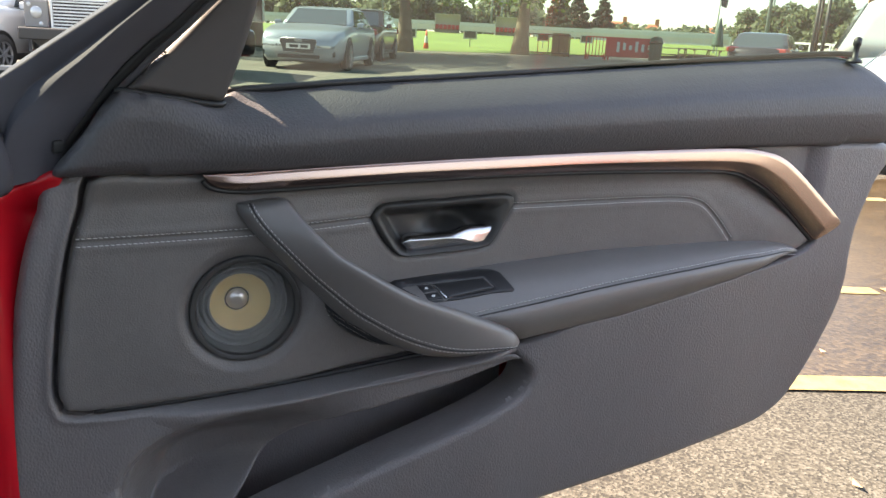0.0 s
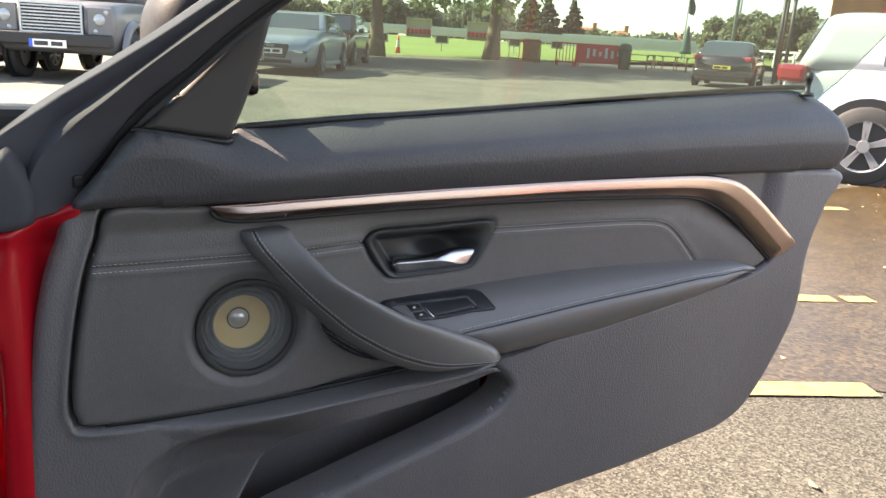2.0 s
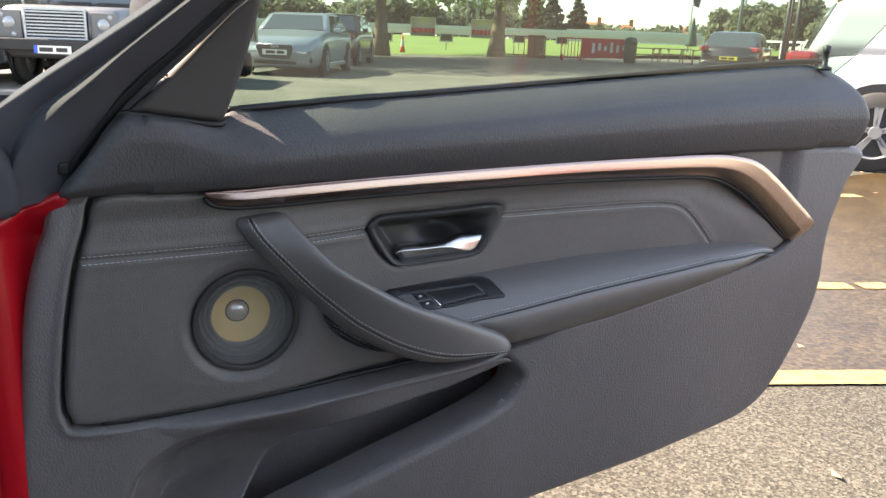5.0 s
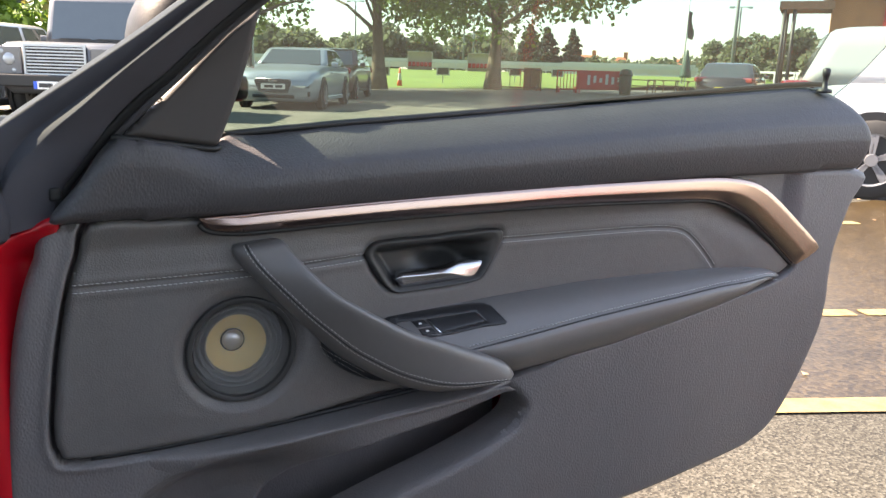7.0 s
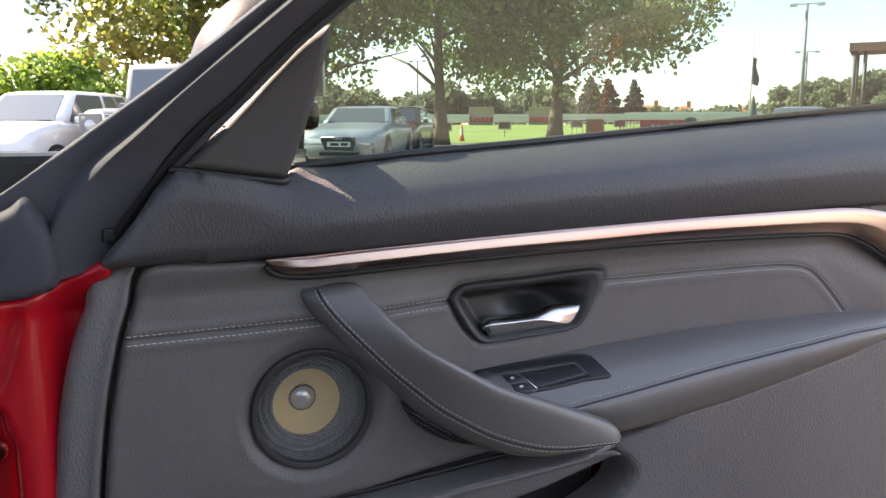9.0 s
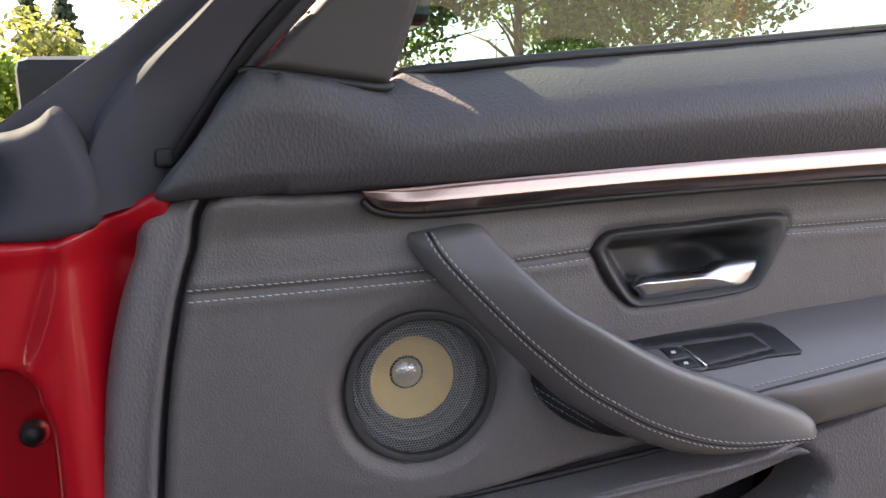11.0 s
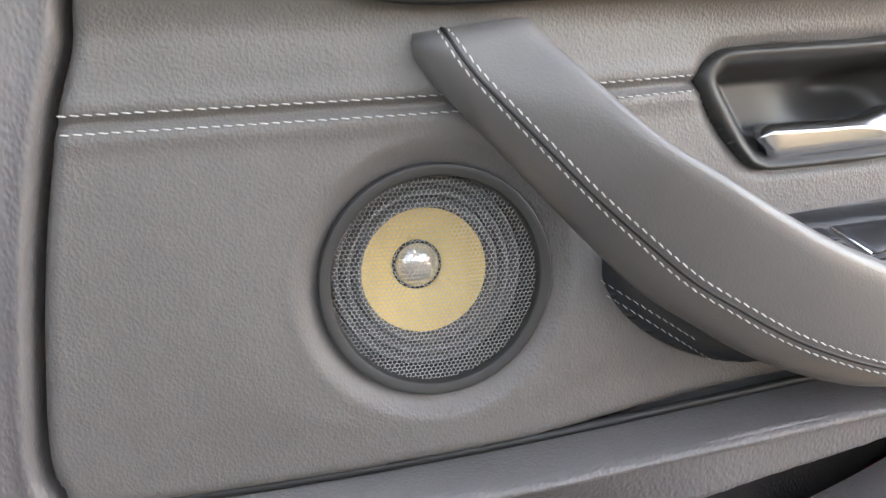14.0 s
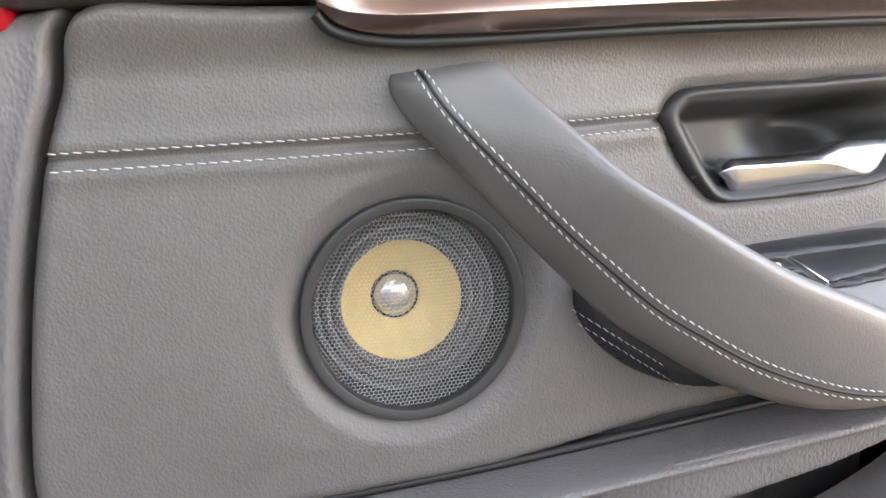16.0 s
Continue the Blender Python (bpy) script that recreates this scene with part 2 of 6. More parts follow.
def boxes(name, specs, material, parent=None, label="", bevel=0.0, m=None):
    """One mesh of boxes given as (centre, size[, turn about z])."""
    bm = bmesh.new()
    for s in specs:
        c, d = s[0], s[1]
        mm = Matrix.Translation(c) @ Matrix.Rotation(radians(s[2]) if len(s) > 2 else 0, 4, 'Z') @ Matrix.Diagonal((*d, 1))
        bmesh.ops.create_cube(bm, size=1, matrix=mm)
    if bevel:
        bmesh.ops.bevel(bm, geom=bm.edges[:], offset=bevel, segments=2, affect='EDGES', profile=0.5)
    return part(name, bm, material, parent, label, smooth=False, m=m)


def disc_rows(profile, k=48):
    """Rows of a body turned about the axis -y: profile of (radius, w)."""
    an = np.linspace(0, 2 * math.pi, k, endpoint=False)
    return [[(r * math.cos(a), -w, r * math.sin(a)) for a in an] for r, w in profile]


def stitches(name, path, parent, up=(0, -1, 0), step=0.0056, length=0.0042, r=0.00048, tilt=0.14):
    """A row of short raised threads along a path."""
    path = np.asarray(path, float)
    d = np.r_[0, np.cumsum(np.linalg.norm(np.diff(path, axis=0), axis=1))]
    V, F = [], []
    up = np.array(up, float)
    for s in np.arange(step / 2, d[-1] - step / 2, step):
        ends = [np.array([np.interp(s + o, d, path[:, i]) for i in range(3)]) for o in (-length / 2, length / 2)]
        t = ends[1] - ends[0]
        t /= np.linalg.norm(t) + 1e-12
        side = np.cross(t, up)
        side /= np.linalg.norm(side) + 1e-12
        k0 = len(V)
        for f, rr, lift in ((0.0, 0.35, 0.0), (0.22, 1.0, 0.75), (0.78, 1.0, 0.75), (1.0, 0.35, 0.0)):
            c = ends[0] * (1 - f) + ends[1] * f + side * tilt * length * (f - 0.5) + up * r * lift
            for a in (0, 1, 2, 3):
                an = math.pi / 4 + a * math.pi / 2
                V.append(c + rr * r * (math.cos(an) * side + math.sin(an) * up))
        for i in range(3):
            for j in range(4):
                a, b = k0 + 4 * i + j, k0 + 4 * i + (j + 1) % 4
                F.append([a, b, b + 4, a + 4])
    ob = put(name, mesh_of(name, V, F, M_THREAD), parent, "white stitching thread")
    return tagged(ob, kind="stuff")


# ---- the open car door ----
door = thing("open_door_assembly", "open red car door with black leather lining and bronze trim", "car door")

INSERT = spline([(0.0240, 0.906), (0.0065, 0.866), (-0.0035, 0.8360), (-0.0125, 0.798), (-0.0200, 0.758), (-0.0262, 0.713), (-0.0300, 0.672), (-0.0265, 0.652), (-0.012, 0.640), (0.083, 0.637),
                 (0.217, 0.641), (0.390, 0.653), (0.480, 0.659), (0.560, 0.674), (0.700, 0.710), (1.000, 0.745), (1.080, 0.770), (1.062, 0.792), (1.000, 0.842), (0.945, 0.874),
                 (0.895, 0.892), (0.810, 0.902), (0.600, 0.906), (0.300, 0.906), (0.100, 0.906)], 8, True)
CARRIER = spline([(-0.014, 0.903), (-0.037, 0.862), (-0.052, 0.820), (-0.064, 0.766), (-0.074, 0.692), (-0.083, 0.614), (-0.092, 0.500), (-0.088, 0.400),
                  (-0.055, 0.372), (0.200, 0.385), (0.557, 0.403), (0.710, 0.415), (0.885, 0.431), (1.000, 0.440), (1.050, 0.450), (1.0985, 0.479), (1.142, 0.546),
                  (1.178, 0.632), (1.187, 0.690), (1.184, 0.740), (1.188, 0.795), (1.210, 0.860), (1.226, 0.926), (0.940, 0.930), (0.400, 0.918), (0.100, 0.912)], 8, True)
POCKET = spline([(0.5510, 0.6220), (0.5322, 0.6437), (0.5152, 0.6468), (0.431, 0.6432), (0.352, 0.6397), (0.2779, 0.6319), (0.208, 0.6223), (0.143, 0.6116), (0.0958, 0.5989), (0.0647, 0.5846), (0.0451, 0.5667), (0.0333, 0.5478), (0.026, 0.515),
                 (0.030, 0.440), (0.100, 0.446), (0.1853, 0.4786), (0.277, 0.5057), (0.3522, 0.5284), (0.4315, 0.5508), (0.4939, 0.5714), (0.5320, 0.5880), (0.5480, 0.6030)], 8, True)
POCKET_UP = spline([(0.5412, 0.6345), (0.5322, 0.6437), (0.5152, 0.6468), (0.431, 0.6432), (0.352, 0.6397), (0.2779, 0.6319), (0.208, 0.6223), (0.143, 0.6116), (0.0958, 0.5989), (0.0647, 0.5846), (0.0451, 0.5667), (0.026, 0.515)], 6)
POCKET_LO = spline([(0.5510, 0.6190), (0.5320, 0.5880), (0.4939, 0.5714), (0.4315, 0.5508), (0.3522, 0.5284), (0.277, 0.5057), (0.1853, 0.4786), (0.100, 0.446), (0.030, 0.440)], 6)
RECESS = spline([(0.3313, 0.8405), (0.3326, 0.849), (0.3401, 0.8558), (0.3515, 0.8595), (0.3772, 0.8605), (0.4298, 0.8618), (0.4848, 0.864), (0.5195, 0.8641), (0.5292, 0.8617), (0.5327, 0.8566), (0.5324, 0.8505), (0.5261, 0.8376),
                 (0.517, 0.821), (0.5094, 0.8082), (0.5016, 0.7977), (0.49, 0.7931), (0.4615, 0.7904), (0.4067, 0.7884), (0.3802, 0.7881), (0.3692, 0.7905), (0.3613, 0.7963), (0.3502, 0.8082), (0.34, 0.8227)], 6, True)
GROOVE_L = spline([(-0.002, 0.8355), (0.082, 0.8362), (0.178, 0.8372), (0.256, 0.839), (0.335, 0.8412)], 10)
GROOVE_R = spline([(0.533, 0.8474), (0.5975, 0.8474), (0.6624, 0.8482), (0.7548, 0.8495), (0.8105, 0.8482), (0.8441, 0.8418), (0.8662, 0.8287), (0.8911, 0.8055), (0.9139, 0.7803)], 10)
SPK = np.array((0.1745, 0.7425))


def insert_w(P, sd):
    x, z = P[:, 0], P[:, 1]
    w = -0.013 * sstep(0.20, 0.36, x) * sstep(0.86, 0.60, x) + 0.012 * sstep(0.872, 0.906, z)
    w += 0.002 * np.sin(9 * x) * sstep(0.02, 0.05, sd)
    for g, k in ((GROOVE_L, 1.0), (GROOVE_R, 0.5)):
        d = line_dist(P, g)
        w -= k * (0.0042 * np.exp(-(d / 0.0022) ** 2) - 0.0014 * np.exp(-((d - 0.008) / 0.005) ** 2))
    w += 0.016 * sstep(0.86, 1.05, x) * sstep(0.90, 0.80, z)
    r = np.hypot(*(P - SPK).T)
    w -= 0.006 * sstep(0.080, 0.065, r)
    sr = sdf(P, RECESS)[0]
    w -= 0.090 * sstep(0.001, 0.004, sr) + 0.003 * np.exp(-(sr / 0.004) ** 2)
    return w - edge_round(sd, 0.009, 0.009)


SPK_HOLE = SPK + 0.061 * np.stack([np.cos(np.linspace(0, 2 * math.pi, 48, endpoint=False)), np.sin(np.linspace(0, 2 * math.pi, 48, endpoint=False))], 1)
pad("insert_panel", INSERT, 0.002, insert_w, M_LEATHER, door, 0.012, "black leather insert with a stitched seam", hole=SPK_HOLE)

def arm_lines(x):
    """The armrest at x: heights of its back edge, seam and lower edge, and how far back edge and seam stand out."""
    zA = np.interp(x, (0.33, 0.358, 0.413, 0.487, 0.531, 0.621, 0.669, 0.767, 0.817, 0.917, 0.980, 1.016, 1.039, 1.050), (0.750, 0.7544, 0.7603, 0.7652, 0.7681, 0.772, 0.776, 0.7787, 0.7795, 0.7778, 0.7755, 0.770, 0.7631, 0.7551))
    zS = np.interp(x, (0.33, 0.4656, 0.5402, 0.6312, 0.6782, 0.7756, 0.8895, 1.0103, 1.050), (0.706, 0.7228, 0.7302, 0.7402, 0.7447, 0.7526, 0.760, 0.7614, 0.7545))
    zB = np.interp(x, (0.33, 0.47, 0.5277, 0.5992, 0.6933, 0.792, 0.9076, 0.970, 1.0184, 1.0512), (0.702, 0.702, 0.676, 0.6826, 0.6918, 0.708, 0.7246, 0.7377, 0.7492, 0.7529))
    wS = np.interp(x, (0.33, 0.8, 0.95, 1.03, 1.055), (0.052, 0.050, 0.042, 0.028, 0.016))
    wA = np.interp(x, (0.33, 0.6, 0.8, 1.055), (-0.012, -0.010, -0.004, 0.012))
    return zA, zS, zB, wA, wS


CREASE_X, CREASE_Z = spline([(-0.12, 0.470), (0.2, 0.510), (0.4, 0.570), (0.63, 0.628), (0.97, 0.675), (1.25, 0.700)], 12).T


def carrier_w(P, sd):
    x, z = P[:, 0], P[:, 1]
    zc = np.interp(x, CREASE_X, CREASE_Z)
    wc = 0.038 * sstep(1.28, 0.80, x) * sstep(-0.20, 0.15, x) + 0.004
    below = np.clip(zc - z, 0, 1)
    above = np.clip(z - zc, 0, 1)
    soft = 0.010 * np.exp(-(above + below) / 0.02)
    w = wc - 0.04 * below - (0.16 + 0.39 * sstep(0.80, 0.45, x)) * above - soft
    floor = -0.004 + 0.020 * sstep(0.75, 1.0, x)
    w = 0.5 * (w + floor + np.sqrt((w - floor) ** 2 + 0.007 ** 2))
    zB = arm_lines(x)[2]
    drop = np.clip(zB - z, 0, 1)
    flush = 0.038 - 0.018 * sstep(0.78, 1.10, x) - 0.045 * np.clip(drop - 0.035, 0, 1) - 0.9 * np.clip(z - zB + 0.001, 0, 0.05) * sstep(1.09, 1.02, x)
    k = sstep(0.47, 0.62, x)
    w = w * (1 - k) + np.maximum(flush, -0.02) * k
    # ledge between the insert and the map pocket
    si = sdf(P, INSERT)[0]
    ledge = 0.014 * sstep(-0.0015, -0.008, si) * sstep(-0.04, 0.20, x) * sstep(0.72, 0.50, x) * sstep(0.70, 0.66, z)
    w = np.maximum(w, ledge)
    w += 0.003 * np.exp(-((si + 0.009) / 0.005) ** 2) * sstep(0.06, 0.0, x)
    w -= 0.029 * sstep(-0.007, -0.002, si) + 0.030 * sstep(0.004, 0.012, si) + 0.07 * sstep(-0.004, 0.004, sdf(P, RECESS)[0])
    w -= 0.085 * sstep(0.066, 0.060, np.hypot(*(P - SPK).T))
    return w - edge_round(sd, 0.014, 0.014)


carrier = pad("carrier_panel", CARRIER, 0.0025, carrier_w, M_HARD, door, 0.05, "dark grey moulded plastic carrier with a map pocket", hole=POCKET)

# hollow of the map pocket, which runs down behind its front lip
P_UP, P_LO = resample(spline(POCKET_UP, 10), 90), resample(spline(POCKET_LO, 10), 90)
LINER = np.concatenate([[(0.580, 0.640)], P_UP + np.outer(sstep(0.30, 0.10, P_UP[:, 0]), (-0.030, 0.014)) + np.array((0, 0.004)), P_LO[::-1] - np.array((0, 0.10)), [(0.580, 0.530)]])


def liner_w(P, sd):
    x, z = P.T
    brink = np.interp(x, (0.0, 0.15, 0.182, 0.209, 0.231, 0.253, 0.299, 0.356, 0.436, 0.523, 0.56), (0.41, 0.470, 0.508, 0.542, 0.562, 0.577, 0.595, 0.606, 0.618, 0.640, 0.648))
    lip = np.interp(x, P_UP[::-1, 0], P_UP[::-1, 1])
    fall = np.clip(lip - z, 0, 1)
    back = 0.031 - 0.06 * fall - 0.004 * sstep(0.0, 0.005, fall)
    bowl = (0.036 + 0.075 * sstep(0.0, 0.060, sdf(P, POCKET)[0])) * sstep(0.34, 0.10, x)
    return np.maximum(back - bowl - 0.085 * sstep(0.003, -0.024, z - brink) - 0.8 * np.clip(brink - 0.015 - z, 0, 0.05), -0.098)


pad("pocket_liner", LINER, 0.003, liner_w, M_HARD, carrier, 0.004, "moulded hollow of the map pocket")

# rounded ledge between the insert and the pocket
ZI_X, ZI_Z = (-0.03, -0.012, 0.083, 0.217, 0.390, 0.480, 0.560), (0.642, 0.6395, 0.637, 0.641, 0.653, 0.659, 0.674)
ledge_in, ledge_out = resample(spline(list(zip(ZI_X, ZI_Z)), 10), 70), resample(spline([(0.02, 0.580), (0.080, 0.599), (0.170, 0.622), (0.270, 0.632), (0.400, 0.638), (0.512, 0.647), (0.548, 0.652)], 10), 70)
rows = []
for a, b in zip(ledge_in, ledge_out):
    k = (float(sstep(-0.03, 0.22, a[0])) * 0.94 + 0.06) * (1 - 0.35 * float(sstep(0.48, 0.56, a[0])))
    row = []
    for v, w in ((0.0, -0.016), (0.03, 0.000), (0.08, 0.011), (0.15, 0.0195), (0.24, 0.026), (0.36, 0.0305), (0.52, 0.0330), (0.70, 0.0332), (0.86, 0.0318), (0.95, 0.0285), (1.0, 0.023), (1.01, 0.010), (1.01, -0.014)):
        q = a * (1 - v) + b * v
        row.append((q[0], FACE - (w * k if w > 0 else w) - 0.001 + 0.008 * float(sstep(0.10, 0.0, a[0])), q[1] - 0.0008 - 0.0030 * (1 - v)))
    rows.append(row)
# black tube that stands for the shadow in the gap below the insert
tube("gap_shadow", [(a[0], FACE + 0.0070, a[1] - 0.0012) for a in ledge_in if a[0] > 0.0], 0.0030, M_BLACK, carrier, "black strip for the shadow in the gap below the insert")
loft("pocket_ledge", rows, M_HARD, carrier, "rounded ledge above the map pocket")

ROLL = np.concatenate([
    spline([(-0.012, 0.906), (-0.016, 0.914), (0.014, 0.950), (0.034, 0.980), (0.050, 0.996)], 8)[:-1],
    spline([(0.050, 0.996), (0.062, 0.995), (0.100, 0.988), (0.142, 0.982), (0.152, 0.985), (0.165, 0.993)], 6)[:-1],
    spline([(0.165, 0.993), (0.300, 1.004), (0.440, 1.014), (0.630, 1.029), (0.830, 1.045), (1.060, 1.062), (1.117, 1.062), (1.162, 1.046), (1.198, 1.009), (1.213, 0.976), (1.210, 0.929)], 8)[:-1],
    spline([(1.210, 0.929), (1.190, 0.9265), (0.940, 0.9265), (0.800, 0.925), (0.430, 0.917), (0.130, 0.9085)], 8)[:-1]])
TOP_X, TOP_Z = (-0.02, 0.05, 0.15, 0.30, 0.44, 0.63, 0.83, 1.06, 1.25), (0.950, 0.996, 0.986, 1.004, 1.014, 1.029, 1.045, 1.062, 1.064)


def roll_w(P, sd):
    x, z = P[:, 0], P[:, 1]
    zb = np.interp(x, (-0.02, 0.13, 0.43, 0.8, 1.25), (0.905, 0.908, 0.917, 0.925, 0.926))
    v = np.clip((z - zb) / (np.interp(x, TOP_X, TOP_Z) - zb), 0, 1.05)
    body = np.interp(v, np.linspace(0, 1.05, 12), np.interp(np.linspace(0, 1.05, 12), (0, 0.15, 0.35, 0.55, 0.7, 0.85, 1.0, 1.05), (0.026, 0.036, 0.044, 0.042, 0.032, 0.013, -0.016, -0.022)))
    flat = np.interp(v, (0, 0.2, 0.7, 1.0), (0.020, 0.030, 0.036, 0.032))
    k = sstep(0.08, 0.22, x)
    w = body * k + flat * (1 - k)
    r = np.where((x < 0.07) | (x > 1.1), 0.018, 0.005)
    return w - edge_round(sd, r, r * 0.9)


pad("top_roll", ROLL, 0.0036, roll_w, M_VINYL, door, 0.02, "black grained vinyl top roll")

TRI = np.concatenate([spline([(0.056, 0.996), (0.142, 0.9835)], 4)[:-1], spline([(0.142, 0.9835), (0.150, 0.985), (0.157, 0.999), (0.170, 1.033), (0.183, 1.074), (0.197, 1.130)], 6)[:-1],
                      spline([(0.197, 1.130), (0.160, 1.104), (0.101, 1.042), (0.056, 0.996)], 6)[:-1]])
pad("mirror_triangle", TRI, 0.002, lambda P, sd: 0.022 + 0.10 * (P[:, 1] - 0.99) - 0.0060 * np.clip(1 - sd / 0.0060, 0, 1) - edge_round(sd, 0.002, 0.003), M_TRIANGLE, door, 0.02, "dark plastic mirror triangle cover")
tube("triangle_seal", spline([(0.046, 0.866, 0.994), (0.056, 0.862, 0.9945), (0.100, 0.860, 0.988), (0.142, 0.860, 0.982), (0.152, 0.864, 0.984)], 6), 0.0032, M_BLACK, door, "black rubber gasket")

# ---- frameless window ----
GL = np.concatenate([spline([(0.152, 0.960), (0.166, 1.030), (0.20, 1.14), (0.30, 1.28), (0.55, 1.40), (0.95, 1.43), (1.45, 1.36)], 6)[:-1],
                     spline([(1.45, 1.36), (1.335, 1.208), (1.254, 1.121), (1.200, 1.071), (1.10, 1.0)], 6)])
win = pad("window_pane", GL, 0.02, lambda P, sd: -0.018 + 0.16 * (P[:, 1] - 1.0), M_GLASS, door, 0.004, "clear frameless side window, wound up")
tube("belt_seal", spline([(0.160, 0.897, 0.9935), (0.300, 0.897, 1.0055), (0.440, 0.897, 1.0155), (0.630, 0.897, 1.0305), (0.830, 0.897, 1.0465), (1.060, 0.897, 1.0635), (1.150, 0.897, 1.066)], 8), 0.0042, M_BLACK, door, "black rubber belt seal")

# lock pin
pin = loft("lock_pin", [[(1.115 + r * math.cos(a), 0.872 + r * math.sin(a), z) for a in np.linspace(0, 2 * math.pi, 16, endpoint=False)]
                        for r, z in ((0.0005, 1.052), (0.012, 1.053), (0.011, 1.058), (0.0045, 1.060), (0.0045, 1.078), (0.0060, 1.080), (0.0060, 1.090), (0.003, 1.092), (0.0003, 1.0922))],
           M_BLACK, door, "black lock pin", closed=True)


# ---- bronze trim strip ----
def strip(name, A, B, n, prof, material, parent, label=""):
    """A moulding between two edge lines (x, w, z); prof gives rows of (across 0..1, height)."""
    A, B = resample(spline(A, 12), n), resample(spline(B, 12), n)
    rows = []
    for i in range(n):
        row = []
        for v, hgt in prof(i / (n - 1)):
            p = A[i] * (1 - v) + B[i] * v
            row.append((p[0], FACE - p[1] - hgt, p[2]))
        rows.append(row)
    return loft(name, rows, material, parent, label)


def trim_prof(s):
    k = float(sstep(0.0, 0.05, s)) * float(sstep(1.003, 0.975, s)) * 0.8 + 0.2
    v = ((0.0, -0.010), (0.0, -0.001), (0.012, 0.0014), (0.04, 0.0024), (0.20, 0.0037), (0.40, 0.0053), (0.545, 0.0064), (0.565, 0.0065), (0.585, 0.0063), (0.75, 0.0040), (0.94, 0.0013), (0.98, 0.0), (1.0, -0.002), (1.0, -0.007))
    return [(a, h * k if h > 0 else h) for a, h in v]


strip("trim_strip",
      [(0.1265, 0.024, 0.9081), (0.2109, 0.026, 0.9125), (0.3446, 0.026, 0.9177), (0.4645, 0.026, 0.9213), (0.6259, 0.026, 0.9249), (0.7674, 0.026, 0.9264), (0.875, 0.026, 0.9264), (0.9322, 0.026, 0.9214), (0.9741, 0.026, 0.9112), (1.0159, 0.026, 0.8876), (1.0723, 0.026, 0.8469), (1.1176, 0.026, 0.8132), (1.130, 0.026, 0.8020), (1.1325, 0.025, 0.7965), (1.1290, 0.024, 0.7930)],
      [(0.1275, 0.022, 0.9050), (0.1372, 0.022, 0.8954), (0.1622, 0.022, 0.8901), (0.2118, 0.022, 0.8902), (0.347, 0.022, 0.8947), (0.4685, 0.022, 0.8957), (0.5879, 0.022, 0.898), (0.7266, 0.022, 0.8965), (0.8289, 0.022, 0.8937), (0.8865, 0.022, 0.8896), (0.9201, 0.022, 0.8801), (0.9603, 0.022, 0.8613), (1.0043, 0.022, 0.8318), (1.0564, 0.022, 0.7922), (1.0787, 0.022, 0.7748), (1.0850, 0.022, 0.7725)],
      150, trim_prof, M_TRIM, door, "bronze chrome trim strip")
# black tube as a shadow line along the trim's lower edge
tube("trim_shadow_line", spline([(0.127, 0.862, 0.9010), (0.136, 0.863, 0.8925), (0.162, 0.864, 0.8875), (0.212, 0.864, 0.8877), (0.347, 0.864, 0.8922), (0.588, 0.864, 0.8955), (0.829, 0.864, 0.8912), (0.8865, 0.864, 0.8868), (0.920, 0.864, 0.8772), (0.960, 0.864, 0.8585), (1.004, 0.864, 0.8290), (1.056, 0.864, 0.7895), (1.078, 0.864, 0.7725)], 8), 0.0032, M_BLACK, door, "black strip as the shadow line under the trim")

# ---- grab handle ----
GRAB_UP = [(0.2142, 0.012, 0.8776), (0.2193, 0.0197, 0.8758), (0.2273, 0.0313, 0.8643), (0.2375, 0.046, 0.8504), (0.2651, 0.064, 0.8218), (0.2966, 0.071, 0.8013), (0.3247, 0.071, 0.7839), (0.3612, 0.071, 0.7636), (0.4094, 0.066, 0.7431), (0.453, 0.06, 0.7235), (0.4904, 0.0539, 0.7062), (0.5081, 0.0512, 0.6944), (0.5167, 0.05, 0.6825)]
GRAB_LO = [(0.1635, 0.003, 0.8715), (0.1645, 0.0032, 0.8624), (0.1719, 0.0061, 0.8496), (0.1822, 0.01, 0.8368), (0.2126, 0.017, 0.803), (0.2453, 0.0197, 0.7671), (0.2787, 0.0252, 0.7335), (0.3054, 0.032, 0.7147), (0.3338, 0.036, 0.6964), (0.3628, 0.04, 0.6828), (0.3928, 0.043, 0.6731), (0.4233, 0.046, 0.6694), (0.4632, 0.0478, 0.6702), (0.504, 0.0495, 0.6743), (0.5161, 0.05, 0.6793)]
GRAB_N = 90


def grab_t(s):
    """Thickness of the handle, which rounds off at its ends."""
    return 0.019 * float(np.sqrt(np.clip((s + 0.004) / 0.022, 0, 1))) * float(np.sqrt(np.clip((1.002 - s) / 0.05, 0.1, 1))) + 0.001


def grab_front(v):
    """Section of the handle's front: a broad face that rises to the seam and a narrower one behind it."""
    return float(np.interp(v, (0, 0.012, 0.04, 0.09, 0.18, 0.36, 0.56, 0.68, 0.75, 0.82, 0.90, 0.95, 0.985, 1), (0.0, 0.22, 0.42, 0.57, 0.70, 0.85, 0.96, 1.0, 0.995, 0.92, 0.72, 0.52, 0.26, 0)))


